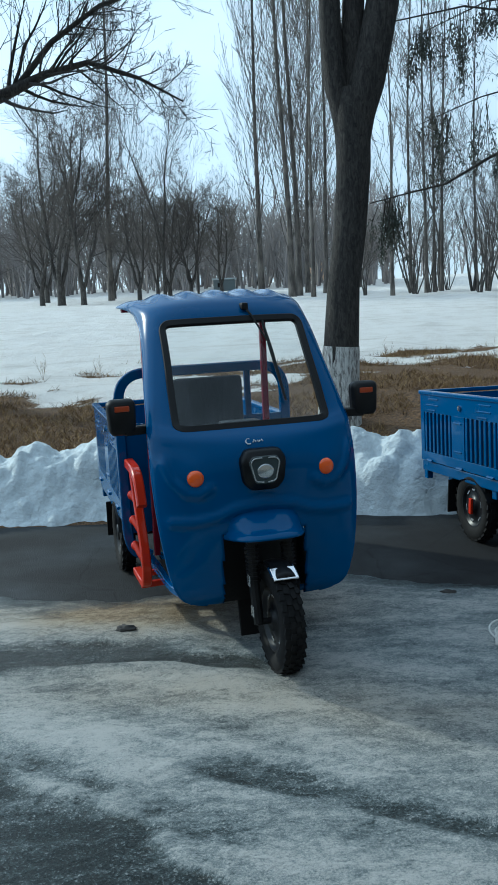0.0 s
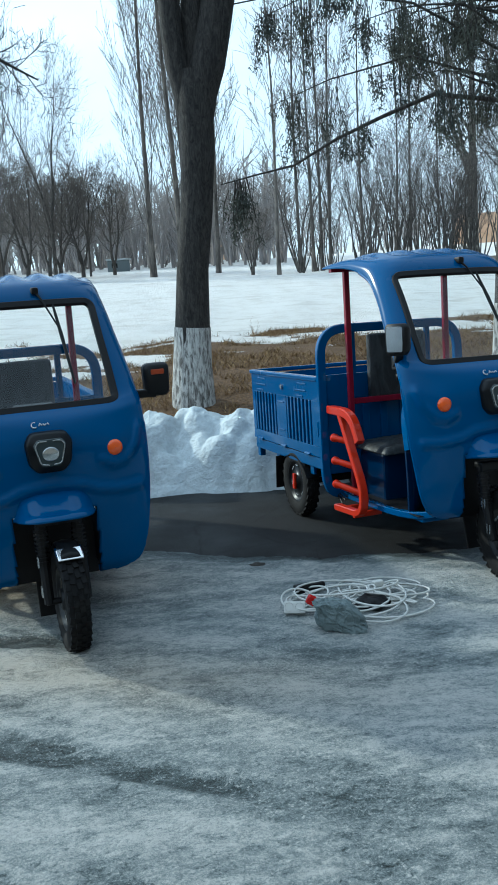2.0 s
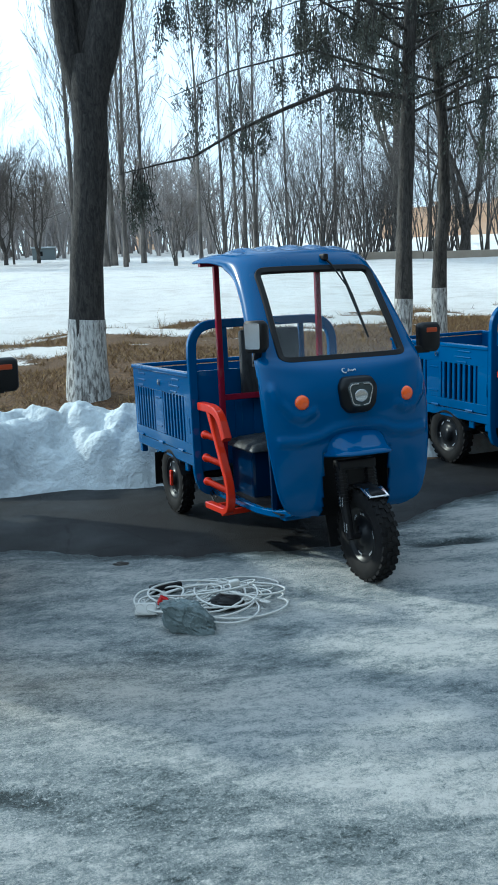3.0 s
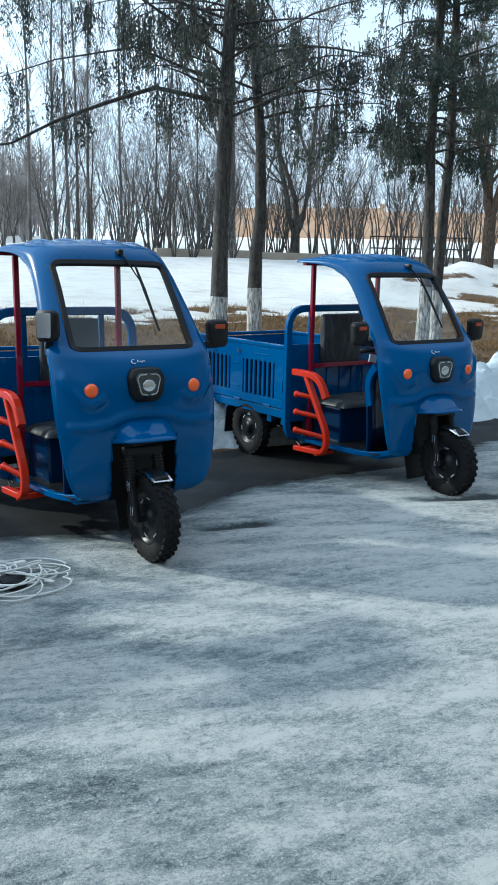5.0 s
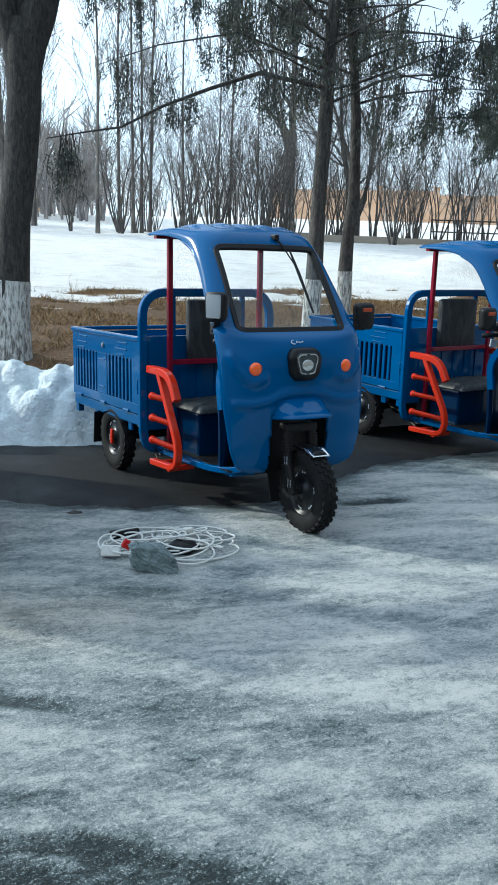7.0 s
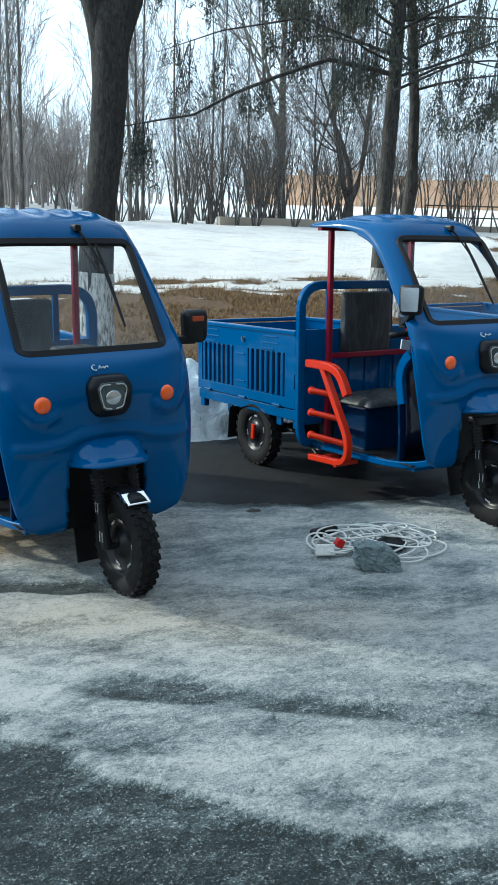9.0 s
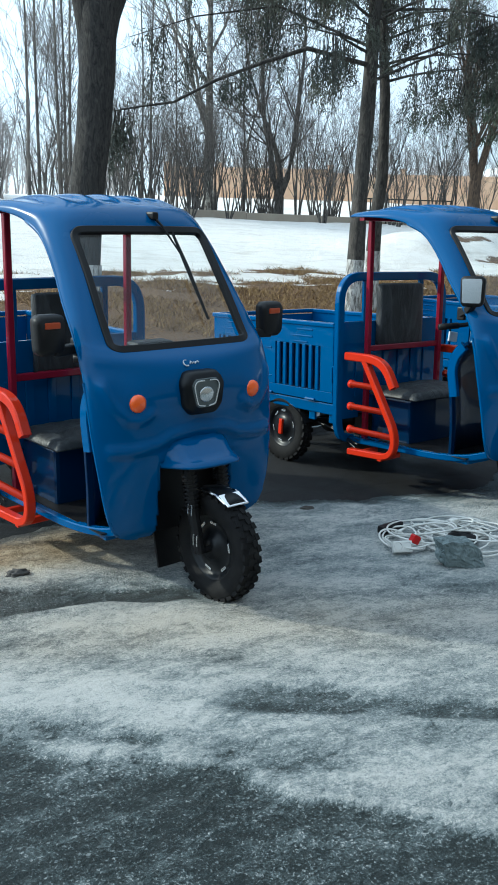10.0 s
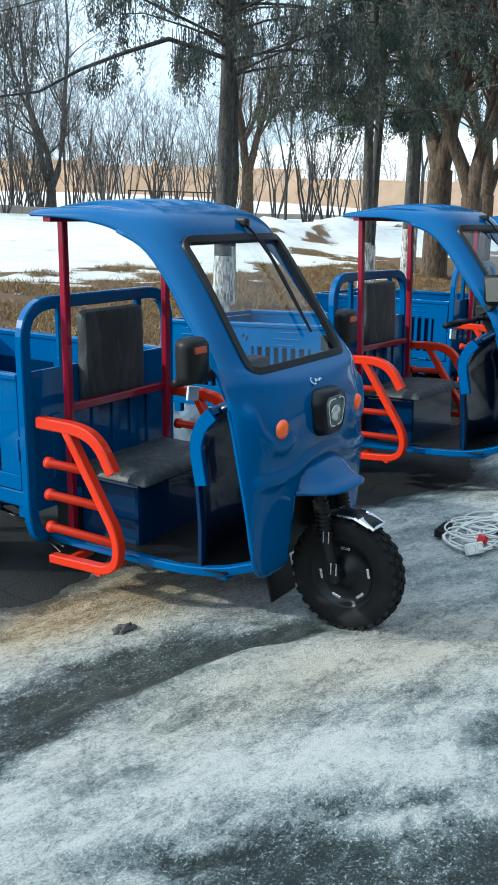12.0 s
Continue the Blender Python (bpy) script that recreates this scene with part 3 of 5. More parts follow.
def shell_point(u, v, inset=0.0):
    w, yc, zc, ye, ze = shell_station(v)
    s = abs(u)
    x = w * (1 - (1 - s) ** 1.75) if s < 1 else w
    k = s ** (2.0 + 2.5 * float(smoothstep(8.6, 10.6, v)) - 1.4 * float(smoothstep(11, 15, v)) - 0.5 * float(smoothstep(16, 18, v)))
    y, z = yc + (ye - yc) * k, zc + (ze - zc) * k
    ax = abs(x)
    if 2.5 < v < 11:
        d1, d2 = near_line(ax, z, CREASE_A), near_line(ax, z, CREASE_B)
        y -= 0.021 * math.exp(-(d1 / 0.017) ** 2) + 0.020 * math.exp(-(d2 / 0.017) ** 2)
        y -= 0.022 * math.exp(-((ax - 0.315) / 0.07) ** 2 - ((z - 0.90) / 0.07) ** 2) * 0.5
    if v > 17:      # shallow ribs pressed into the roof
        z += 0.0105 * math.cos(x * 2 * math.pi / 0.145) * smoothstep(17, 18.5, v) * (1 - k)
    p = Vector((math.copysign(x, u), y, z))
    if inset:
        p += Vector((0, inset, -inset * 0.35))
    return p


WIN = (10.2, 15.05, 0.575)          # windscreen: station range, half of the lateral range


def win_u(u, v):
    """Lateral place in the windscreen: it is a little wider at the top."""
    return u * (0.985 + 0.125 * (v - WIN[0]) / (WIN[1] - WIN[0]))



def win_outline(grow=0.0, steps=10):
    """Points (u, v) round the windscreen, with rounded corners."""
    v0, v1, ub = WIN[0] - grow * 9, WIN[1] + grow * 9, WIN[2] + grow * 1.3
    ru, rv = 0.10, 0.65
    out = []
    for su, cu, cv, a0 in ((1, ub - ru, v0 + rv, -90), (1, ub - ru, v1 - rv, 0), (-1, -ub + ru, v1 - rv, 90), (-1, -ub + ru, v0 + rv, 180)):
        for i in range(steps + 1):
            a = radians(a0 + 90 * i / steps)
            out.append((cu + ru * math.cos(a), cv + rv * math.sin(a)))
    # extra points along the long sides
    full = []
    for (u0, w0), (u1, w1) in zip(out, out[1:] + out[:1]):
        n = max(1, int(max(abs(u1 - u0) / 0.06, abs(w1 - w0) / 0.3)))
        full += [(win_u(u0 + (u1 - u0) * i / n, w0 + (w1 - w0) * i / n), w0 + (w1 - w0) * i / n) for i in range(n)]
    return full


def cab_shell():
    bm = bmesh.new()
    us = [-1 + 2 * i / 96 for i in range(97)]
    vs = [i / 6 for i in range(6 * (len(SHELL) - 1) + 1)]
    grid = [[bm.verts.new(shell_point(u, v)) for u in us] for v in vs]
    for i in range(len(vs) - 1):
        vm = (vs[i] + vs[i + 1]) / 2
        for j in range(96):
            um = (us[j] + us[j + 1]) / 2 / win_u(1, vm)
            if WIN[0] < vm < WIN[1] and abs(um) < WIN[2]:
                eu, ev = max(0, abs(um) - (WIN[2] - 0.10)) / 0.10, max(0, WIN[0] + 0.65 - vm, vm - WIN[1] + 0.65) / 0.65
                if eu * eu + ev * ev < 1:
                    continue
            c = grid[i][j].co
            if abs(grid[i][j].co.x + grid[i][j + 1].co.x) / 2 < 0.20 and c.z < 0.615:
                continue
            bm.faces.new((grid[i][j], grid[i][j + 1], grid[i + 1][j + 1], grid[i + 1][j]))
    bmesh.ops.delete(bm, geom=[v for v in bm.verts if not v.link_faces], context="VERTS")
    return bm


def thicken(ob, t):
    m = ob.modifiers.new("thick", "SOLIDIFY")
    m.thickness, m.offset = t, 0
    return ob


def rounded_plate(bm, outline, y0, y1, shrink=0.0):
    """Extrudes an (x, z) outline from y0 to y1, the front drawn in by shrink."""
    cx, cz = sum(p[0] for p in outline) / len(outline), sum(p[1] for p in outline) / len(outline)
    k = 1 - shrink
    a = [bm.verts.new((cx + (x - cx) * k, y0, cz + (z - cz) * k)) for x, z in outline]
    b = [bm.verts.new((x, y0 + (y1 - y0) * 0.35, z)) for x, z in outline]
    c = [bm.verts.new((x, y1, z)) for x, z in outline]
    n = len(outline)
    for r0, r1 in ((a, b), (b, c)):
        for i in range(n):
            bm.faces.new((r0[i], r0[(i + 1) % n], r1[(i + 1) % n], r1[i]))
    bm.faces.new(a[::-1])
    bm.faces.new(c)


def soft_poly(corners, r=0.02, steps=3):
    pts = [Vector((x, 0, z)) for x, z in corners]
    out = []
    n = len(pts)
    for i in range(n):
        seg = bend([(pts[i - 1] + pts[i]) / 2, pts[i], (pts[i] + pts[(i + 1) % n]) / 2], r, steps)
        out += [(p.x, p.z) for p in seg[1:-1]]
    return out


def wheel(name, parent, centre, r, half, treads, label, hub_red=False, side=-1):
    """A tyre with tread blocks on a pressed steel rim; side: which way its outer face looks."""
    bm = bmesh.new()
    w = half
    prof = [(r * 0.58, -w * 0.72), (r * 0.64, -w * 0.92), (r * 0.78, -w * 1.02), (r * 0.90, -w * 0.96), (r * 0.965, -w * 0.74), (r * 0.985, -w * 0.3),
            (r * 0.985, w * 0.3), (r * 0.965, w * 0.74), (r * 0.90, w * 0.96), (r * 0.78, w * 1.02), (r * 0.64, w * 0.92), (r * 0.58, w * 0.72)]
    lathe(bm, prof, 40)
    tyre = part("tyre", bm, RUBBER, None, "", True)
    tyre.name = name
    tyre.parent, tyre.location = parent, centre
    tagged(tyre, label)
    bm = bmesh.new()
    for k in range(treads):
        for row, off in ((-0.72, 0.0), (-0.25, 0.5), (0.25, 0.0), (0.72, 0.5)):
            a = 2 * math.pi * (k + off) / treads
            lift = r * (0.985 if abs(row) < 0.5 else 0.955)
            rot = Matrix.Rotation(a, 3, "X") @ Matrix.Rotation(radians(12 if row > 0 else -12), 3, "Z")
            c = Matrix.Rotation(a, 3, "X") @ Vector((row * w, 0, lift))
            box(bm, c, (w * 0.40, 2 * math.pi * r / treads * 0.55, r * 0.06), 0, rot)
    part("tread", bm, RUBBER, tyre, "knobbly rubber tread")
    bm = bmesh.new()
    lathe(bm, [(r * 0.60, -w * 0.8), (r * 0.56, -w * 0.78), (r * 0.53, -w * 0.5), (r * 0.40, -w * 0.42), (r * 0.22, -w * 0.62), (r * 0.20, -w * 0.85), (r * 0.001, -w * 0.88)], 32)
    lathe(bm, [(r * 0.60, w * 0.8), (r * 0.56, w * 0.78), (r * 0.53, w * 0.5), (r * 0.40, w * 0.42), (r * 0.22, w * 0.62), (r * 0.20, w * 0.85), (r * 0.001, w * 0.88)], 32)
    rim = part("rim", bm, GLOSSBLACK, tyre, "gloss black pressed steel rim", True)
    bm = bmesh.new()
    box(bm, (0, 0, r * 0.45), (0.004, r * 0.17, r * 0.05), 0.002)
    slot = part("rim_slot", bm, SILVER, rim)
    slot.location.x = side * w * 0.50
    for k in range(1, 6):
        ob = new("rim_slot", slot.data)
        ob.parent, ob.location, ob.rotation_euler = rim, slot.location, (2 * math.pi * k / 6 + 0.3, 0, 0)
    if hub_red:
        bm = bmesh.new()
        rot = Matrix.Rotation(0.1, 3, "X")
        box(bm, Vector((side * w * 0.98, 0, 0)), (0.02, 0.035, 0.11), 0.006, rot)
        part("brake_cover", bm, RED, tyre, "bright red brake cover")
    return tyre


def bed_side(parent, sx):
    """One side wall of the load bed with louvres and pressed ribs."""
    X = sx * 0.5
    bm = bmesh.new()
    # frame members leave the louvre openings free
    y0, y1 = 1.335, 2.665
    box(bm, (X, (y0 + y1) / 2, 0.915), (0.022, y1 - y0, 0.135), 0.003)
    box(bm, (X, (y0 + y1) / 2, 0.515), (0.022, y1 - y0, 0.07), 0.003)
    for a, b in ((y0, 1.46), (1.93, 2.13), (2.60, y1)):
        box(bm, (X, (a + b) / 2, 0.70), (0.020, b - a - 0.001, 0.30), 0.003)
    wall = part("side_wall", bm, BLUE, parent)
    bm = bmesh.new()
    box(bm, (X, (y0 + y1) / 2, 0.993), (0.045, y1 - y0 + 0.02, 0.03), 0.008)
    part("top_rail", bm, BLUE, wall)
    # back sheets coloured dark to give the shade between the slats
    for a, b in ((1.46, 1.93), (2.13, 2.60)):
        bm = bmesh.new()
        box(bm, (X - sx * 0.016, (a + b) / 2, 0.70), (0.004, b - a, 0.30))
        part("louvre_back", bm, SHADEBLUE, wall)
    slat_me = None
    for a, b in ((1.46, 1.93), (2.13, 2.60)):
        for k in range(7):
            y = a + (b - a) * (k + 0.5) / 7
            if slat_me is None:
                bm = bmesh.new()
                box(bm, (0, 0, 0), (0.016, 0.030, 0.295), 0.004)
                ob = part("slat", bm, BLUE, wall)
                slat_me = ob.data
            else:
                ob = new("slat", slat_me)
                ob.parent = wall
            ob.location = (X + sx * 0.004, y, 0.70)
    ribs = [(yc + 0.02 * i, 0.905 + dz, ln) for yc in (1.62, 2.42) for i, (dz, ln) in enumerate(((0.045, 0.16), (0.0, 0.20), (-0.04, 0.14)))]
    for yc, z, ln in ribs + [(2.03, 0.60, 0.12), (2.03, 0.80, 0.12)]:
        bm = bmesh.new()
        box(bm, (X + sx * 0.012, yc, z), (0.008, ln, 0.010), 0.003)
        part("pressed_rib", bm, BLUE, wall)
    bm = bmesh.new()
    lathe(bm, [(0.001, 0.012), (0.018, 0.012), (0.02, 0.0)], 14, "x", (X + (0.010 if sx > 0 else -0.022), 1.985, 0.91))
    part("badge", bm, SILVER, wall, "small round stamped badge")
    bm = bmesh.new()
    box(bm, (X + sx * 0.004, 1.32, 0.70), (0.03, 0.035, 0.06), 0.006)
    box(bm, (X + sx * 0.016, 1.335, 0.67), (0.016, 0.014, 0.10), 0.004)
    part("latch", bm, BLUE, wall, "blue drop latch")
    for yc in (1.55, 2.0, 2.5):
        bm = bmesh.new()
        sweep(bm, [(X + sx * 0.014, yc - 0.045, 0.485), (X + sx * 0.014, yc + 0.045, 0.485)], 0.010, 8)
        part("hinge", bm, BLUE, wall)


def foot_guard(parent, sx):
    """Side guard beside the seat: a bent bar, an arm and three rungs."""
    X = sx * 0.465
    p = lambda y, z, dx=0.0: (X + sx * dx, y, z)
    bm = bmesh.new()
    sweep(bm, bend([p(1.085, 0.785), p(0.80, 0.34), p(0.83, 0.195), p(1.205, 0.178)], 0.10, 7), 0.02, flat=(0.020, 0.024), up=Vector((1, 0, 0)))
    guard = part("foot_guard", bm, RED, parent, "orange-red painted steel side guard", False)
    bm = bmesh.new()
    sweep(bm, bend([p(1.25, 0.80), p(1.0, 0.80), p(0.90, 0.755), p(0.83, 0.635)], 0.09, 7), 0.02, flat=(0.026, 0.026), up=Vector((1, 0, 0)))
    part("arm_rest", bm, RED, guard)
    for z, ya in ((0.622, 0.985), (0.476, 0.895), (0.325, 0.815)):
        bm = bmesh.new()
        sweep(bm, [p(ya, z, 0), p(1.185, z, 0), p(1.19, z, 0), p(1.215, z, 0)], [0.020, 0.020, 0.027, 0.027], 12)
        part("rung", bm, RED, guard, "", True)
    for y in (0.92, 1.12):
        bm = bmesh.new()
        sweep(bm, [p(y, 0.178, 0.02), p(y, 0.182, -0.16)], 0.018, flat=(0.016, 0.016))
        part("bracket", bm, RED, guard)


def side_mirror(parent, sx, folded=False):
    X = sx * 0.60
    body = soft_poly([(X - 0.062, 1.118), (X - 0.068, 1.246), (X - 0.045, 1.264), (X + 0.05, 1.264), (X + 0.066, 1.246), (X + 0.062, 1.118), (X + 0.045, 1.098), (X - 0.045, 1.098)], 0.02)
    bm = bmesh.new()
    rounded_plate(bm, body, 0.283, 0.345, 0.16)
    m = part("side_mirror", bm, BLACK, parent, "black plastic wing mirror", True)
    bm = bmesh.new()
    rounded_plate(bm, soft_poly([(X - 0.052, 1.118), (X - 0.056, 1.25), (X + 0.056, 1.25), (X + 0.052, 1.118)], 0.012), 0.346, 0.350)
    part("mirror_glass", bm, MIRROR, m)
    bm = bmesh.new()
    box(bm, (X, 0.284, 1.222), (0.068, 0.014, 0.026), 0.005)
    part("reflector", bm, DKAMBER, m, "orange reflector")
    bm = bmesh.new()
    if folded:       # swung round on its arm, so that the glass looks outward and ahead
        m.matrix_local = Matrix.Translation((-0.478, 0.255, 1.235)) @ Matrix.Rotation(radians(112), 4, "Z") @ Matrix.Translation((-X, -0.305, -1.17))
        sweep(bm, [(-0.485, 0.24, 1.19), (-0.475, 0.29, 1.14), (-0.455, 0.35, 1.115)], 0.022, flat=(0.020, 0.020))
    else:
        sweep(bm, [(X - sx * 0.01, 0.31, 1.115), (sx * 0.485, 0.335, 1.115), (sx * 0.455, 0.35, 1.115)], 0.022, flat=(0.026, 0.020))
    box(bm, (sx * 0.462, 0.345, 1.12), (0.025, 0.05, 0.075), 0.008)
    part("mirror_arm", bm, BLACK, parent if folded else m)
    return m


def cargo_tricycle(label, folded_left=False, red_hub=True, drop=0.006, shift=(0.002, -0.012)):
    """drop: how far the front fork has sprung out below its loaded height. shift: nudge of the front wheel and fork to
    fit the camera's view.
    """
    front_shift = Vector((*shift, -drop))
    t = thing("cargo_tricycle", label, "tricycle", "parked tricycles")
    shell = part("cab_shell", cab_shell(), BLUE, t, "glossy blue moulded cab front and roof", True)
    thicken(shell, 0.016)
    # windscreen
    outline = win_outline(-0.012)
    bm = bmesh.new()
    rows = 9
    grid = []
    for i in range(rows):
        v = WIN[0] + (WIN[1] - WIN[0]) * i / (rows - 1)
        ev = max(0, WIN[0] + 0.65 - v, v - WIN[1] + 0.65) / 0.65
        ub = WIN[2] - 0.10 * (1 - math.sqrt(max(0, 1 - ev * ev)))
        grid.append([bm.verts.new(shell_point(win_u(ub * (-1 + 2 * j / 12), v), v, 0.008)) for j in range(13)])
    for r0, r1 in zip(grid, grid[1:]):
        for j in range(12):
            bm.faces.new((r0[j], r0[j + 1], r1[j + 1], r1[j]))
    glass = part("windscreen", bm, GLASS, t, "clear dusty windscreen", True)
    glass.visible_shadow = False
    bm = bmesh.new()
    sweep(bm, [shell_point(u, v, -0.002) for u, v in outline], 0.015, flat=(0.017, 0.014), closed=True, up=Vector((0, 0.9, -0.5)))
    part("rubber_seal", bm, BLACK, glass, "black rubber window seal")
    # wiper
    bm = bmesh.new()
    box(bm, shell_point(0.10, 16.0) + Vector((0, -0.01, 0.012)), (0.035, 0.06, 0.035), 0.01)
    sweep(bm, [shell_point(0.10, 16.0, -0.02), shell_point(0.135, 15.2, -0.024), shell_point(0.228, 13.4, -0.02)], [0.008, 0.005, 0.004], 8)
    wip = part("wiper", bm, BLACK, t, "black windscreen wiper")
    bm = bmesh.new()
    sweep(bm, [shell_point(0.218, 14.7, -0.014), shell_point(0.230, 13.2, -0.016), shell_point(0.243, 11.5, -0.014)], [0.006, 0.010, 0.006], 8)
    part("blade", bm, BLACK, wip)
    # headlamp
    bm = bmesh.new()
    rounded_plate(bm, soft_poly([(-0.112, 0.966), (-0.080, 1.016), (0.080, 1.016), (0.112, 0.966), (0.100, 0.865), (0.060, 0.822), (-0.060, 0.822), (-0.100, 0.865)], 0.042), 0.050, 0.152, 0.10)
    lamp = part("headlamp", bm, GLOSSBLACK, t, "black shield-shaped headlamp", True)
    LENS = [(-0.058, 0.988), (0.058, 0.988), (0.078, 0.960), (0.052, 0.868), (0.040, 0.856), (-0.040, 0.856), (-0.052, 0.868), (-0.078, 0.960)]
    bm = bmesh.new()
    rounded_plate(bm, soft_poly([(x * 0.98, 0.92 + (z - 0.92) * 0.98) for x, z in LENS], 0.012), 0.0465, 0.056, 0.04)
    part("bowl", bm, LAMPGLASS, lamp, "dark glossy lamp bowl")
    for side in (-1, 1):
        bm = bmesh.new()
        sweep(bm, bend([(side * 0.014, 0.0435, 0.978), (side * 0.053, 0.0435, 0.978), (side * 0.069, 0.0435, 0.957), (side * 0.047, 0.0435, 0.872), (side * 0.010, 0.0435, 0.866)], 0.012, 3), 0.004, flat=(0.003, 0.0045), up=Vector((0, 1, 0)))
        part("light_strip", bm, SILVER, lamp, "thin silver daytime strip")
    bm = bmesh.new()
    lathe(bm, [(0.001, 0.036), (0.016, 0.037), (0.026, 0.040), (0.033, 0.0405), (0.034, 0.044)], 20, "y", (0, 0, 0.917))
    bulb = part("bulb_lens", bm, SILVER, lamp, "", True)
    bulb.scale = (1.15, 1.0, 1.0)
    # badge above the lamp, plain shapes
    tilt = Matrix.Rotation(radians(-48), 3, "X")
    onto = lambda x, z: Vector((x - 0.015, 0.126, 1.046)) + tilt @ Vector((0, 0, z))
    strokes = [[(-0.045 + 0.017 * math.cos(radians(a)), 0.020 * math.sin(radians(a))) for a in range(60, 330, 30)]]
    strokes += [[(-0.020, -0.008), (-0.012, 0.010), (-0.002, -0.006)], [(0.006, 0.004), (0.014, -0.008), (0.024, 0.002)], [(0.032, 0.008), (0.038, -0.004)]]
    for line in strokes:
        bm = bmesh.new()
        sweep(bm, [onto(x * 0.8, z * 0.8) for x, z in line], 0.003, flat=(0.0025, 0.003), up=Vector((0, 1, 0.5)))
        part("emblem", bm, WHITEPAINT, t, "worn white emblem fragment")
    # indicators
    for sx in (-1, 1):
        bm = bmesh.new()
        lathe(bm, [(0.001, -0.020), (0.024, -0.018), (0.037, -0.010), (0.040, 0.004), (0.040, 0.05)], 24, "y", (sx * 0.312, 0.110, 0.900))
        part("indicator", bm, AMBER, t, "round orange indicator lens", True)
        for z in (0.80, 0.755):
            bm = bmesh.new()
            lathe(bm, [(0.001, -0.006), (0.008, -0.005), (0.010, 0.004)], 12, "y", (sx * 0.415, 0.192, z))
            part("screw_cap", bm, BLACK, t, "black screw cap")
        side_mirror(t, sx, folded_left and sx < 0)
        foot_guard(t, sx)
        bed_side(t, sx)
    # hood over the front wheel
    bm = bmesh.new()
    secs = []
    for i in range(21):
        a = -1 + i / 10
        x = 0.196 * a
        k = (1 - abs(a) ** 4.5)
        top, lip = 0.684 + 0.050 * k, 0.604 + 0.018 * k
        reach = 0.168 * k
        secs.append([(x * 0.88, 0.118, top), (x * 0.91, 0.118 - reach * 0.16, top - 0.012 * k), (x * 0.93, 0.118 - reach * 0.42, top - (top - lip) * 0.34),
                     (x * 0.95, 0.118 - reach * 0.64, top - (top - lip) * 0.64), (x * 0.975, 0.118 - reach * 0.84, lip + 0.020), (x, 0.118 - reach * 1.05, lip + 0.008), (x, 0.118 - reach * 1.06, lip - 0.002), (x, 0.118 - reach * 0.85, lip - 0.004), (x, 0.125, lip - 0.008)])
    vv = [[bm.verts.new(p) for p in s] for s in secs]
    for a, b in zip(vv, vv[1:]):
        for i in range(len(a) - 1):
            bm.faces.new((a[i], b[i], b[i + 1], a[i + 1]))
    part("wheel_hood", bm, BLUE, t, "moulded blue hood over the front wheel", True)
    # inner wheel well
    bm = bmesh.new()
    box(bm, (0, 0.27, 0.45), (0.42, 0.02, 0.40), 0.004)
    for sx in (-1, 1):
        box(bm, (sx * 0.207, 0.205, 0.46), (0.012, 0.13, 0.28), 0.003)
    part("wheel_well", bm, BLACK, t, "black inner wheel well")
    # fork
    bm = bmesh.new()
    for sx in (-1, 1):
        sweep(bm, [(sx * 0.085, 0.075, 0.62), (sx * 0.088, 0.03, 0.40), (sx * 0.088, -0.02, 0.235)], [0.026, 0.026, 0.024], 10)
        for k in range(9):
            z = 0.42 + 0.018 * k
            sweep(bm, [(sx * 0.0865, 0.037 + 0.0035 * k, z), (sx * 0.0865, 0.038 + 0.0035 * k, z + 0.008)], 0.034, 10)
    box(bm, (0, 0.075, 0.615), (0.22, 0.08, 0.05), 0.012)
    sweep(bm, [(-0.10, -0.02, 0.245), (0.10, -0.02, 0.245)], 0.016, 8)
    fork = part("front_fork", bm, BLACK, t, "black sprung front fork")
    fork.location = front_shift
    for z, y in ((0.43, 0.02), (0.30, -0.02)):
        for k in (-1, 1):
            bm = bmesh.new()
            box(bm, (-0.116, y + 0.012 * k, z), (0.006, 0.005, 0.05), 0.001)
            part("fork_plate", bm, SILVER, fork, "small bright plate")
    wheel("front_wheel", t, Vector((0.01, -0.02, 0.247)) + front_shift, 0.247, 0.052, 30, "black knobbly front tyre on a black rim")
    bm = bmesh.new()
    arc = [radians(a) for a in range(62, 122, 5)]
    top = []
    for a in arc:
        c = Vector((0.01, -0.02 - 0.275 * math.cos(a), 0.245 + 0.275 * math.sin(a)))
        wd = 0.052
        top.append([bm.verts.new(c + Vector((dx * wd, -0.010 * dx * dx * math.cos(a), -0.014 * dx * dx))) for dx in (-1, -0.6, 0, 0.6, 1)])
    for a, b in zip(top, top[1:]):
        for i in range(4):
            bm.faces.new((a[i], a[i + 1], b[i + 1], b[i]))
    fender = thicken(part("front_mudguard", bm, GLOSSBLACK, t, "black front mudguard with a chrome tip", True), 0.006)
    fender.location = front_shift
    bm = bmesh.new()
    box(bm, (0.01, -0.122, 0.490), (0.116, 0.080, 0.010), 0.004, Matrix.Rotation(radians(26), 3, "X"))
    for dx in (-0.055, 0.055):
        sweep(bm, [(0.01 + dx, -0.135, 0.482), (0.01 + dx, -0.07, 0.506), (0.01 + dx, 0.05, 0.505)], 0.007, 6)
    part("chrome_trim", bm, CHROME, fender, "chrome mudguard trim")
    bm = bmesh.new()
    box(bm, (0, 0.30, 0.19), (0.20, 0.012, 0.26), 0.004, Matrix.Rotation(radians(-14), 3, "X"))
    part("front_mud_flap", bm, BLACK, t, "black rubber mud flap")
    # floor pan, leg shield and steering
    bm = bmesh.new()
    box(bm, (0, 0.80, 0.24), (0.66, 0.90, 0.036), 0.012)
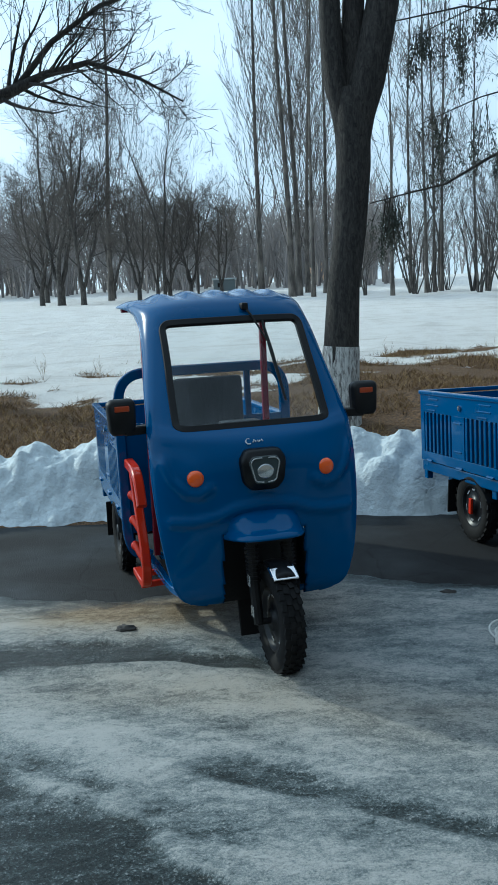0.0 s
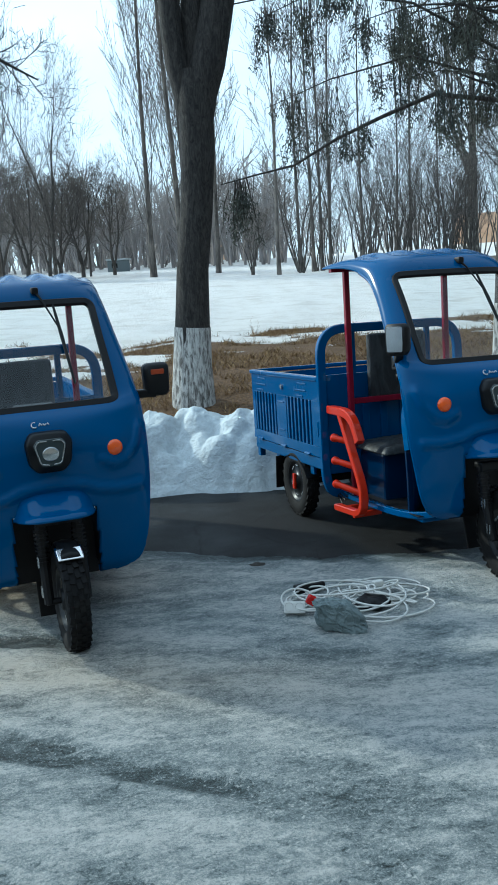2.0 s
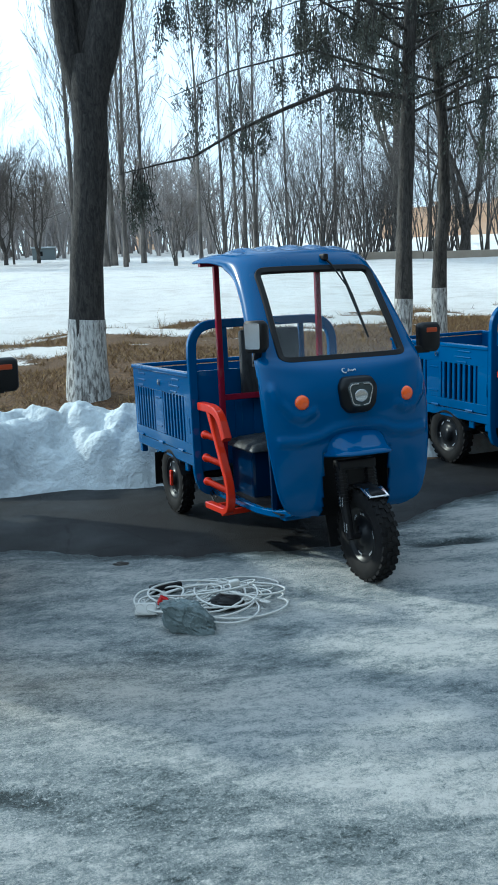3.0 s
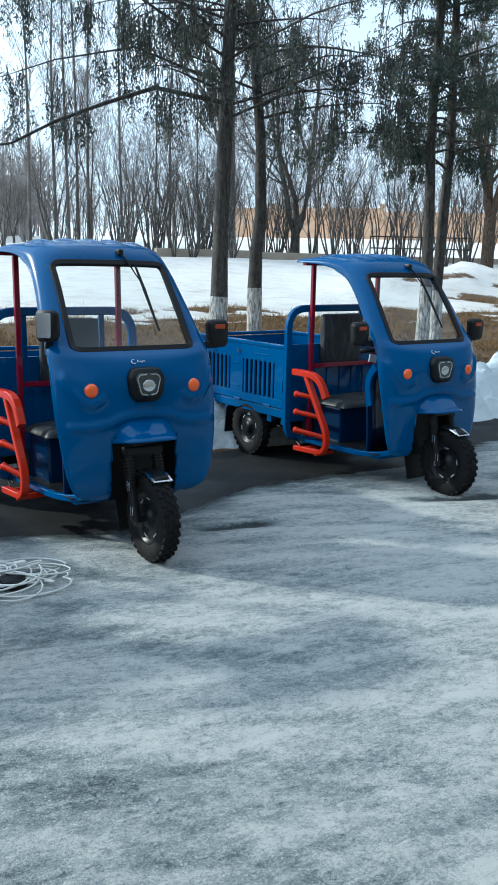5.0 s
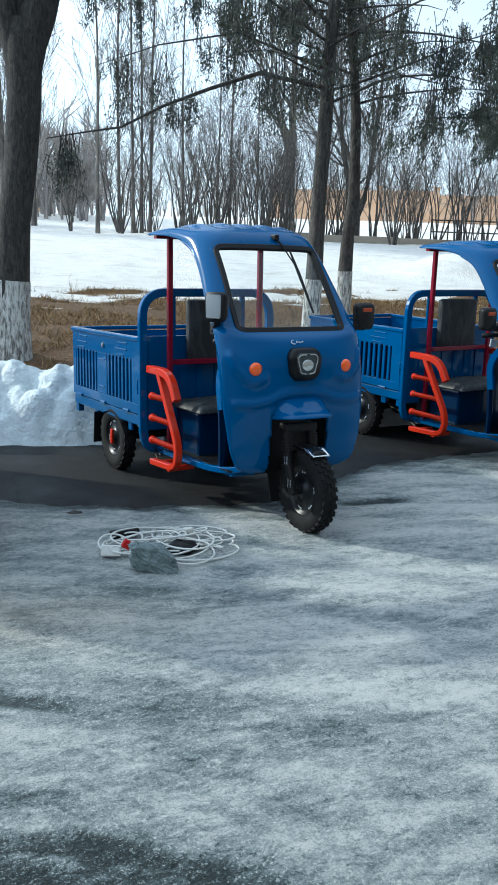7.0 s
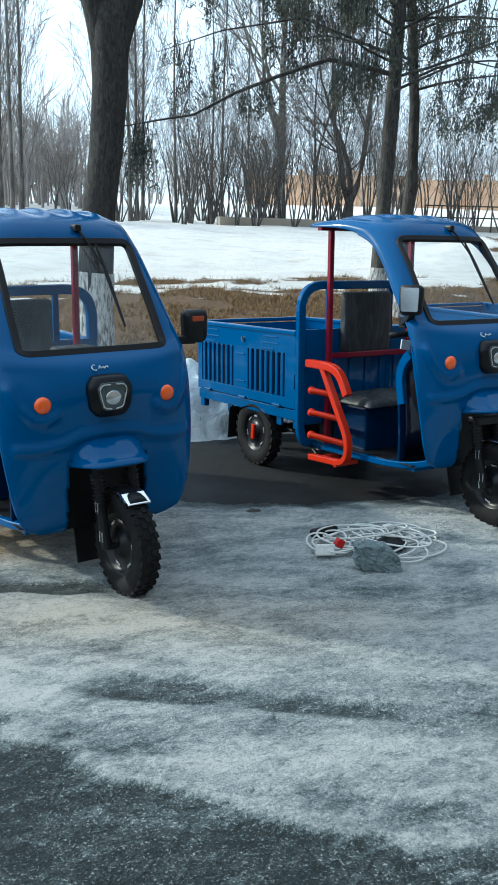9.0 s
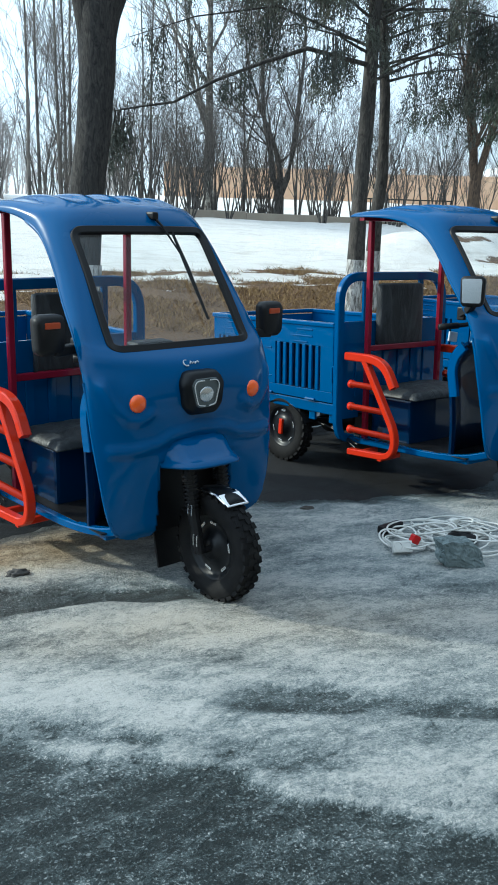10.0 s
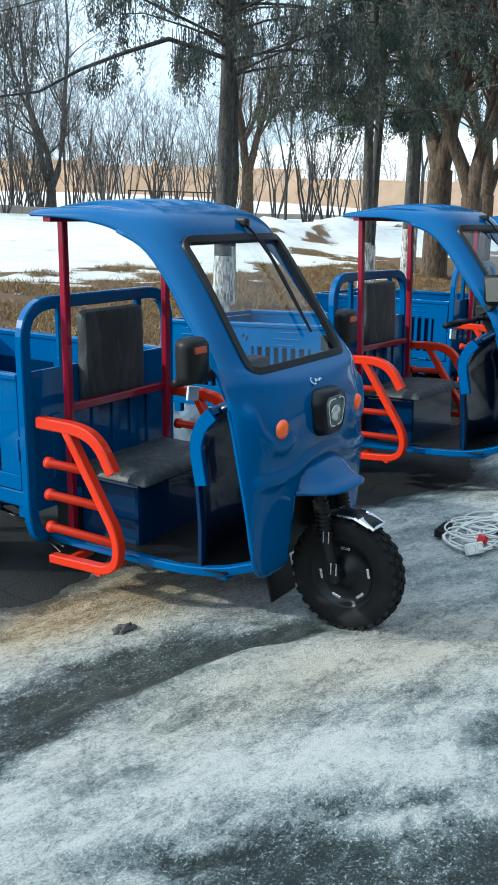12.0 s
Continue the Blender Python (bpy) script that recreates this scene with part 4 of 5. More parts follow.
    for sx in (-1, 1):
        sweep(bm, bend([(sx * 0.27, 0.24, 0.300), (sx * 0.325, 0.38, 0.256), (sx * 0.37, 0.58, 0.245), (sx * 0.385, 1.28, 0.24)], 0.12), 0.02, flat=(0.020, 0.019))
    part("floor_pan", bm, BLUE, t, "dusty blue steel floor")
    bm = bmesh.new()
    box(bm, (0, 0.70, 0.2635), (0.72, 0.72, 0.006), 0.002)
    part("floor_mat", bm, BLACK, t, "black rubber floor mat")
    bm = bmesh.new()
    prof = [(0.56, 0.255), (0.56, 0.45), (0.58, 0.70), (0.60, 0.79), (0.54, 0.90), (0.40, 0.98), (0.28, 1.0)]
    rows = []
    for i in range(9):
        a = -1 + i / 4
        rows.append([bm.verts.new((0.33 * a, y - 0.09 * abs(a) ** 3, z)) for y, z in prof])
    for a, b in zip(rows, rows[1:]):
        for i in range(len(prof) - 1):
            bm.faces.new((a[i], a[i + 1], b[i + 1], b[i]))
    thicken(part("leg_shield", bm, SHADEBLUE, t, "inner leg shield in shade-darkened blue", True), 0.02)
    for sx in (-1, 1):
        bm = bmesh.new()
        sweep(bm, bend([(sx * 0.332, 0.38, 0.945), (sx * 0.334, 0.45, 0.90), (sx * 0.335, 0.515, 0.79), (sx * 0.335, 0.49, 0.68), (sx * 0.335, 0.47, 0.45), (sx * 0.335, 0.47, 0.255)], 0.05), 0.016, flat=(0.016, 0.010))
        trim = part("shield_trim", bm, SHADEBLUE, t)
        bm = bmesh.new()
        sweep(bm, bend([(sx * 0.338, 0.41, 0.925), (sx * 0.338, 0.47, 0.865), (sx * 0.338, 0.495, 0.78), (sx * 0.338, 0.475, 0.67), (sx * 0.338, 0.465, 0.62)], 0.05), 0.03, flat=(0.014, 0.030))
        part("shield_cap", bm, BLUE, trim, "faceted blue shield edge")
        bm = bmesh.new()
        sweep(bm, [shell_point(sx * 0.995, 1.5 + 0.5 * i) for i in range(31)], 0.011, 8)
        part("door_edge", bm, BLUE, t, "", True)
    bm = bmesh.new()
    sweep(bm, [(0, 0.42, 0.92), (0, 0.50, 1.06)], 0.03, 10)
    sweep(bm, bend([(-0.30, 0.62, 1.02), (-0.16, 0.56, 1.03), (-0.06, 0.50, 1.05), (0.06, 0.50, 1.05), (0.16, 0.56, 1.03), (0.30, 0.62, 1.02)], 0.04), 0.013, 8)
    bars = part("handlebar", bm, BLACK, t, "black handlebar")
    for sx in (-1, 1):
        bm = bmesh.new()
        sweep(bm, [(sx * 0.20, 0.578, 1.027), (sx * 0.315, 0.626, 1.019)], 0.019, 10)
        part("grip", bm, BLACK, bars, "", True)
    bm = bmesh.new()
    box(bm, (0, 0.47, 1.075), (0.20, 0.10, 0.05), 0.015)
    part("instrument_panel", bm, BLACK, bars)
    bm = bmesh.new()
    box(bm, (-0.18, 0.63, 0.955), (0.075, 0.012, 0.06), 0.004, Matrix.Rotation(0.15, 3, "Y"))
    part("tag", bm, WHITEPAINT, bars, "white paper tag")
    # seat
    bm = bmesh.new()
    box(bm, (0, 1.0, 0.40), (0.62, 0.34, 0.30), 0.02)
    part("seat_box", bm, SHADEBLUE, t, "seat box in shade-darkened blue")
    bm = bmesh.new()
    bmesh.ops.create_grid(bm, x_segments=26, y_segments=18, size=0.5)
    for v in bm.verts:
        x, y = v.co.x, v.co.y
        edge = max(0, 1 - max(abs(x), abs(y)) * 2) ** 0.35
        v.co = Vector((x * 0.66, 0.985 + y * 0.42, 0.555 + 0.075 * edge + 0.012 * noise.noise(Vector((x * 9, y * 9, 2))) * edge))
    g = bmesh.ops.extrude_face_region(bm, geom=bm.faces[:])
    for v in [e for e in g["geom"] if isinstance(e, bmesh.types.BMVert)]:
        v.co.z = 0.548
    part("seat", bm, GREYVINYL, t, "dark seat wrapped in creased plastic film", True)
    bm = bmesh.new()
    box(bm, (0.02, 1.255, 1.045), (0.41, 0.07, 0.43), 0.03)
    bmesh.ops.subdivide_edges(bm, edges=bm.edges[:], cuts=3, use_grid_fill=True)
    for v in bm.verts:
        v.co += Vector((0, 0.006 * noise.noise(v.co * 14), 0))
    part("backrest", bm, GREYVINYL, t, "dark grey backrest in creased plastic film", True)
    # red posts and rail
    for sx in (-1, 1):
        bm = bmesh.new()
        sweep(bm, [(sx * 0.345, 1.19, 0.26), (sx * 0.345, 1.185, 1.675)], 0.015, flat=(0.017, 0.017))
        part("roof_post", bm, DKRED, t, "dark red square roof post")
    bm = bmesh.new()
    sweep(bm, [(-0.345, 1.20, 0.845), (0.345, 1.20, 0.845)], 0.015, flat=(0.016, 0.018))
    part("cross_rail", bm, DKRED, t, "dark red cross rail")
    bm = bmesh.new()
    sweep(bm, [(-0.46, 1.16, 1.662), (0.46, 1.16, 1.662)], 0.012, flat=(0.02, 0.012))
    part("roof_brace", bm, DKRED, t)
    # load bed
    bm = bmesh.new()
    sweep(bm, bend([(-0.36, 1.30, 0.235), (-0.495, 1.30, 0.265), (-0.495, 1.30, 1.305), (0.495, 1.30, 1.305), (0.495, 1.30, 0.265), (0.36, 1.30, 0.235)], 0.17, 9), 0.02, flat=(0.028, 0.022), up=Vector((0, 1, 0)))
    part("hoop", bm, BLUE, t, "bent blue hoop behind the seat", False)
    bm = bmesh.new()
    box(bm, (0, 1.302, 0.695), (0.94, 0.018, 0.64), 0.003)
    head = part("headboard", bm, BLUE, t)
    for x in (-0.27, 0.27):
        bm = bmesh.new()
        sweep(bm, [(x, 1.302, 1.0), (x, 1.302, 1.285)], 0.012, flat=(0.018, 0.012))
        part("stay", bm, BLUE, head)
    for x in (-0.33, -0.2, -0.07, 0.07, 0.2, 0.33):
        bm = bmesh.new()
        box(bm, (x, 1.288, 0.66), (0.05, 0.012, 0.30), 0.004)
        part("pressed_rib", bm, BLUE, head)
    bm = bmesh.new()
    box(bm, (0, 2.0, 0.49), (0.985, 1.33, 0.024), 0.003)
    for y in (1.42, 1.62, 1.82, 2.02, 2.22, 2.42, 2.58):
        box(bm, (0, y, 0.506), (0.96, 0.06, 0.012), 0.004)
    part("bed_floor", bm, BLUE, t)
    bm = bmesh.new()
    box(bm, (0, 2.668, 0.74), (0.975, 0.022, 0.46), 0.004)
    for z in (0.62, 0.74, 0.86):
        box(bm, (0, 2.682, z), (0.9, 0.012, 0.03), 0.004)
    box(bm, (0, 2.668, 0.993), (1.03, 0.04, 0.03), 0.008)
    part("tailgate", bm, BLUE, t, "blue drop-down tailgate")
    # under the bed
    bm = bmesh.new()
    for sx in (-1, 1):
        box(bm, (sx * 0.475, 2.0, 0.435), (0.05, 1.34, 0.075), 0.008)
        box(bm, (sx * 0.475, 2.62, 0.38), (0.045, 0.06, 0.09), 0.006)
        for y in (1.36, 1.56, 2.22):
            box(bm, (sx * 0.475, y, 0.375), (0.02, 0.06, 0.07), 0.004)
        box(bm, (sx * 0.24, 1.85, 0.40), (0.05, 1.6, 0.08), 0.008)
    part("chassis", bm, BLUE, t, "blue welded chassis rails")
    bm = bmesh.new()
    sweep(bm, [(-0.40, 1.87, 0.245), (0.40, 1.87, 0.245)], 0.035, 12)
    lathe(bm, [(0.001, -0.12), (0.09, -0.11), (0.11, -0.03), (0.11, 0.03), (0.09, 0.11), (0.001, 0.12)], 20, "x", (0.06, 1.87, 0.25))
    axle = part("rear_axle", bm, BLACK, t, "black rear axle with motor", True)
    for sx in (-1, 1):
        bm = bmesh.new()
        for k in range(4):
            h = 0.44 - 0.08 * k
            sweep(bm, [(sx * 0.33, 1.87 - h, 0.355 - 0.013 * k), (sx * 0.33, 1.87 - h * 0.5, 0.315 - 0.013 * k), (sx * 0.33, 1.87, 0.302 - 0.013 * k), (sx * 0.33, 1.87 + h * 0.5, 0.315 - 0.013 * k), (sx * 0.33, 1.87 + h, 0.355 - 0.013 * k)], 0.01, flat=(0.024, 0.005))
        part("leaf_spring", bm, STEEL, axle)
        wheel("rear_wheel", t, (sx * 0.452, 1.87, 0.245), 0.245, 0.048, 26, "black ribbed rear tyre on a black rim", red_hub, sx)
        bm = bmesh.new()
        arc = [radians(a) for a in range(20, 165, 9)]
        rr = [[bm.verts.new((sx * 0.452 + dx, 1.87 - 0.285 * math.cos(a), 0.245 + 0.185 * math.sin(a))) for dx in (-0.06, 0.06)] for a in arc]
        for a, b in zip(rr, rr[1:]):
            bm.faces.new((a[0], a[1], b[1], b[0]))
        part("rear_mudguard", bm, BLACK, t, "black rear mudguard")
        bm = bmesh.new()
        box(bm, (sx * 0.45, 2.175, 0.27), (0.15, 0.012, 0.24), 0.003, Matrix.Rotation(radians(6), 3, "X"))
        part("mud_flap", bm, BLACK, t, "black rubber mud flap")
    for c, d in (((-0.20, 1.25, 0.33), (0.22, 0.16, 0.16)), ((0.16, 1.45, 0.34), (0.30, 0.30, 0.16))):
        bm = bmesh.new()
        box(bm, c, d, 0.015)
        part("battery_case", bm, BLACK, t)
    for k in range(3):
        bm = bmesh.new()
        sweep(bm, [(-0.44 + 0.02 * k, 1.18, 0.20 + 0.02 * k), (-0.40, 1.45 + 0.05 * k, 0.30), (-0.30, 1.75, 0.26 + 0.015 * k)], 0.005, 6)
        part("brake_cable", bm, BLACK, t)
    return t


trike = cargo_tricycle("blue cargo tricycle with orange-red side guards parked on ice", red_hub=False)
trike.matrix_world = pose(0.0665, 3.937, 0.006, 0, -0.6, 15.4)
second = cargo_tricycle("blue cargo tricycle with one mirror swung forward parked on wet asphalt", True, drop=0.058, shift=(-0.032, 0.006))
second.matrix_world = pose(2.358, 4.243, 0.0815, -2.63, 0.2, 12.5)
third = copy_thing(trike, pose(4.783, 5.130, 0.004, -0.2, -0.1, 14.2))
tagged(third, "blue cargo tricycle parked at the row's far end before the snowbank")

# ---- trees ----


def tube_mesh(segments, sides):
    """Vertices and faces of many tapered tubes: (points, radii) each."""
    verts, faces = [], []
    for pts, radii in segments:
        base = len(verts)
        n = len(pts)
        for i, p in enumerate(pts):
            d = pts[min(i + 1, n - 1)] - pts[max(i - 1, 0)]
            a, b = ring_frame(d)
            for j in range(sides):
                t = 2 * math.pi * j / sides
                verts.append(p + (a * math.cos(t) + b * math.sin(t)) * radii[i])
        for i in range(n - 1):
            for j in range(sides):
                k = base + i * sides
                faces.append((k + j, k + (j + 1) % sides, k + sides + (j + 1) % sides, k + sides + j))
    return verts, faces


def mesh_part(name, verts, faces, material, parent, label="", smooth=True):
    me = bpy.data.meshes.new(name)
    me.from_pydata([tuple(v) for v in verts], [], faces)
    me.materials.append(material)
    if smooth:
        me.shade_smooth()
    ob = new(name, me)
    ob.parent = parent
    if label:
        tagged(ob, label)
    return ob


def grow(rng, start, heading, length, radius, steps, wander, rise):
    """One limb: a wandering line with its radii."""
    pts, radii, p, d = [start], [radius], start, heading.normalized()
    for i in range(steps):
        d = (d + Vector((rng.gauss(0, wander), rng.gauss(0, wander), rng.gauss(0, wander * 0.6) + rise))).normalized()
        p = p + d * (length / steps)
        pts.append(p)
        radii.append(radius * (1 - 0.82 * (i + 1) / steps))
    return pts, radii


def branch_out(rng, limb, level, spec, out, thin=0.48):
    """Sub-branches of a limb, down to the twigs; spec: (count, length share, angle, rise, wander) a level."""
    if level >= len(spec):
        return
    count, share, angle, rise, wander, first = spec[level]
    pts, radii = limb
    length = sum((b - a).length for a, b in zip(pts, pts[1:]))
    for k in range(count):
        f = first + (0.97 - first) * (k + rng.random()) / count
        i = min(int(f * (len(pts) - 1)), len(pts) - 2)
        t = f * (len(pts) - 1) - i
        p = pts[i].lerp(pts[i + 1], t)
        r = radii[i] + (radii[i + 1] - radii[i]) * t
        d = (pts[i + 1] - pts[i]).normalized()
        a, b = ring_frame(d)
        th = rng.random() * 2 * math.pi
        ang = radians(angle * (0.7 + 0.6 * rng.random()))
        h = d * math.cos(ang) + (a * math.cos(th) + b * math.sin(th)) * math.sin(ang)
        ln = length * share * (0.6 + 0.8 * rng.random()) * (1.15 - 0.6 * f)
        sub = grow(rng, p, h, ln, max(r * thin, 0.004), 5 if level == 0 else (4 if level == 1 else 3), wander, rise)
        out[level].append(sub)
        branch_out(rng, sub, level + 1, spec, out, thin)


def bare_tree(name, label, seed, height, trunk_r, stems, spec, bark, twig_r=0.006, lean=0.12, wash=0.0, group="bare trees", fork=0.3, thin=0.48):
    rng = random.Random(seed)
    t = thing(name, label, "tree", group)
    out = [[] for _ in range(4)]
    trunks = []
    if stems == 1:
        pts, rad = grow(rng, Vector((0, 0, -0.2)), Vector((0, 0, 1)), height, trunk_r, 14, 0.014, 0.03)
        trunks.append((pts, [trunk_r * (1.25 if i == 0 else 1) * (1 - 0.95 * (i / 14) ** 0.65) for i in range(15)]))
    else:
        if fork > 0:
            trunks.append(([Vector((0, 0, -0.2)), Vector((0, 0, 0.1)), Vector((0, 0, height * fork * 0.6)), Vector((0, 0, height * fork))],
                           [trunk_r * 1.3, trunk_r * 1.08, trunk_r, trunk_r * 0.98]))
        for k in range(stems):
            th = 2 * math.pi * (k + 0.5 * rng.random()) / stems
            start = Vector((0, 0, height * fork * 0.96)) if fork > 0 else Vector((math.cos(th) * trunk_r, math.sin(th) * trunk_r, -0.2))
            h = Vector((math.cos(th) * lean * 3, math.sin(th) * lean * 3, 1))
            pts, rad = grow(rng, start, h, height * (1 - max(fork, 0)) * (0.8 + 0.25 * rng.random()), trunk_r * 0.72, 10, 0.09, 0.05)
            trunks.append((pts, [trunk_r * 0.72 * (1 - 0.9 * (i / 10) ** 0.9) for i in range(11)]))
    for limb in trunks:
        if stems > 1 and limb is trunks[0] and fork > 0:
            continue
        branch_out(rng, limb, 0, spec, out, thin)
    if fork < 0:
        for limb in trunks:
            v, f = tube_mesh([limb], 8)
            trunk = mesh_part("stem", v, f, bark, t)
    else:
        v, f = tube_mesh(trunks, 12)
        trunk = mesh_part("trunk", v, f, bark, t)
    if wash:
        k = trunk_r
        v, f = tube_mesh([([Vector((0, 0, -0.1)), Vector((0, 0, 0.1)), Vector((0, 0, wash * 0.5)), Vector((0, 0, wash))], [k * 1.29, k * 1.13, k * 1.05, k * 1.03])], 14)
        mesh_part("whitewash", v, f, LIME, trunk, "flaking white limewash")
    v, f = tube_mesh(out[0], 6)
    v2, f2 = tube_mesh(out[1], 4)
    mesh_part("crown", v + v2, f + [tuple(i + len(v) for i in q) for q in f2], bark, t)
    fine = [(p, [max(q, twig_r) for q in r]) for p, r in out[2] + out[3]]
    if fine:
        v, f = tube_mesh(fine, 3)
        mesh_part("outer_crown", v, f, TWIG, t, "fine leafless crown")
    return t


def at(ob, x, y, turn=0.0, size=1.0, tilt=(0, 0)):
    m = pose(x, y, float(land_height(x, y)), tilt[0], tilt[1], turn) @ Matrix.Scale(size, 4)
    ob.matrix_world = m
    return ob


def copy_at(ob, x, y, turn=0.0, size=1.0, tilt=(0, 0)):
    return copy_thing(ob, pose(x, y, float(land_height(x, y)), tilt[0], tilt[1], turn) @ Matrix.Scale(size, 4))


def row_of(ob, places):
    for i, (x, y, turn, size) in enumerate(places):
        at(ob, x, y, turn, size) if i == 0 else copy_at(ob, x, y, turn, size)


# count, length share, angle, rise, wander, first
WIDE = [(13, 0.50, 42, 0.10, 0.13, 0.16), (10, 0.5, 42, 0.08, 0.15, 0.15), (9, 0.5, 42, 0.05, 0.18, 0.15)]
TALL = [(16, 0.36, 32, 0.16, 0.08, 0.16), (10, 0.5, 35, 0.10, 0.12, 0.15), (7, 0.5, 38, 0.06, 0.15, 0.15)]
COLUMN = [(54, 0.24, 21, 0.24, 0.05, 0.06), (8, 0.42, 22, 0.16, 0.07, 0.1), (4, 0.5, 22, 0.12, 0.09, 0.15)]
SPARSE = [(28, 0.17, 26, 0.16, 0.06, 0.18), (6, 0.5, 26, 0.10, 0.09, 0.15), (4, 0.5, 28, 0.06, 0.11, 0.2)]
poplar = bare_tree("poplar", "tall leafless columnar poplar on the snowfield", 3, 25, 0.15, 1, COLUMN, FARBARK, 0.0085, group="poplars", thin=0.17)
row_of(poplar, [(-6.6, 43.5, 0, 0.95), (0.6, 40, 70, 1.0), (1.75, 36, 140, 1.0), (2.1, 37.5, 200, 1.0), (2.9, 44, 20, 0.9), (3.6, 42, 260, 0.85)])
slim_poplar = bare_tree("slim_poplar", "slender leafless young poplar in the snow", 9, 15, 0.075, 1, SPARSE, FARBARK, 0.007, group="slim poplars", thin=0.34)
row_of(slim_poplar, [(4.7, 29.5, 0, 0.95), (6.4, 32.5, 80, 1.1), (6.45, 36, 150, 1.2), (7.9, 37, 210, 1.2), (7.0, 34, 30, 1.1), (9.3, 37, 100, 1.05),
                     (11.6, 38, 190, 1.1), (10.2, 35, 310, 0.9), (13.2, 39, 60, 0.9), (2.4, 33.5, 200, 1.25), (18.4, 37.5, 20, 0.8)])
spreading = bare_tree("spreading_tree", "bare spreading tree with dark forked limbs", 5, 10.5, 0.22, 3, WIDE, GREYBARK, 0.009, lean=0.13, fork=0.10, group="spreading trees", thin=0.40)
row_of(spreading, [(-7.5, 36.2, 0, 0.72), (-6.3, 34.5, 110, 0.70), (-3.9, 45, 60, 0.68), (-2.9, 46, 200, 0.66), (16.2, 34.9, 150, 1.25), (21.5, 62, 40, 0.7), (6.4, 51.5, 10, 0.42),
                   (-9.8, 44, 250, 0.75), (-5.2, 52, 300, 0.65), (-8.8, 38.5, 30, 0.7), (-5.0, 41.5, 170, 0.66), (-1.4, 47.5, 320, 0.62), (-7.0, 47, 95, 0.75)])
tall_tree = bare_tree("tall_tree", "tall bare tree with upswept branches", 12, 15, 0.13, 2, TALL, GREYBARK, 0.007, lean=0.07, fork=0.24, group="tall trees", thin=0.38)
row_of(tall_tree, [(-4.1, 44.5, 0, 0.72), (-2.6, 47, 140, 0.62), (15.3, 36.5, 200, 0.85), (27.5, 33, 280, 0.8), (9.5, 45, 30, 0.8), (30, 27, 120, 0.85)])
pale_tree = bare_tree("pale_tree", "bare tree with a pale peeling trunk", 21, 17, 0.30, 1, TALL, PALEBARK, 0.007)
row_of(pale_tree, [(14.9, 39.5, 0, 1.0)])
SHRUBBY = [(6, 0.42, 26, 0.12, 0.10, 0.25), (5, 0.5, 30, 0.08, 0.12, 0.2), (3, 0.5, 32, 0.05, 0.14, 0.2)]
sapling = bare_tree("sapling", "many-stemmed bare sapling in the snow", 31, 5.2, 0.06, 5, SHRUBBY, GREYBARK, 0.006, lean=0.06, fork=-1, group="saplings")
row_of(sapling, [(8.2, 31, 0, 0.9), (9.2, 32, 60, 1.0), (10.1, 33.5, 200, 0.8), (11.2, 36, 100, 0.9), (12.3, 35, 20, 1.0), (13.3, 36.5, 300, 0.9), (17.6, 38.5, 250, 1.1),
                 (19.6, 36.5, 40, 1.15), (20.8, 34, 180, 1.1), (23.2, 36, 90, 1.0), (25.4, 31.5, 10, 1.2), (27, 29, 270, 1.1), (29.5, 30, 140, 1.0), (15.0, 34, 220, 0.8), (6.6, 33, 320, 0.7), (7.4, 29, 15, 0.8), (5.6, 30.5, 95, 0.7), (9.6, 30, 160, 0.8), (10.8, 31, 240, 0.75), (12.0, 32, 330, 0.9), (13.8, 33.5, 70, 0.85), (16.4, 36, 130, 1.0),
                 (4.0, 31, 190, 0.6), (26.5, 30.6, 60, 1.5), (27.6, 30.4, 200, 1.4), (18.8, 34.5, 290, 0.9), (21.8, 38, 50, 1.2), (24.2, 34, 110, 1.1)])

thicket = random.Random(19)
for _ in range(34):
    copy_at(sapling, thicket.uniform(6, 27), thicket.uniform(29, 42), thicket.uniform(0, 360), thicket.uniform(0.6, 1.15))

# far woods: many small bare trees in one mesh
woods_rng = random.Random(77)
segs = []
for k in range(760):
    az, far = radians(woods_rng.uniform(-24, 62)), woods_rng.uniform(85, 190)
    if k > 400:
        az, far = radians(woods_rng.uniform(-24, 9)), woods_rng.uniform(56, 82)
    x, y = far * math.sin(az), far * math.cos(az)
    base = Vector((x, y, float(land_height(x, y)) - 0.3))
    h = woods_rng.uniform(4, 8) * (0.85 if az > 0.25 else 1.0) * (0.9 if k > 400 else 1.0)
    for _stem in range(woods_rng.randint(1, 3)):
        pts, rad = grow(woods_rng, base, Vector((woods_rng.gauss(0, 0.15), woods_rng.gauss(0, 0.15), 1)), h, 0.10, 5, 0.08, 0.05)
        segs.append((pts, rad))
        for _b in range(18):
            f = woods_rng.uniform(0.2, 0.95) * 5
            i = min(int(f), 4)
            p = pts[i].lerp(pts[i + 1], f - i)
            d = Vector((woods_rng.gauss(0, 0.6), woods_rng.gauss(0, 0.6), woods_rng.uniform(0.4, 1.1)))
            segs.append(grow(woods_rng, p, d, h * woods_rng.uniform(0.18, 0.42), 0.032, 3, 0.12, 0.05))
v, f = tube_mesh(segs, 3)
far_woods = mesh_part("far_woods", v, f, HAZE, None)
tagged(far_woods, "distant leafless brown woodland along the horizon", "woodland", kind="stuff")

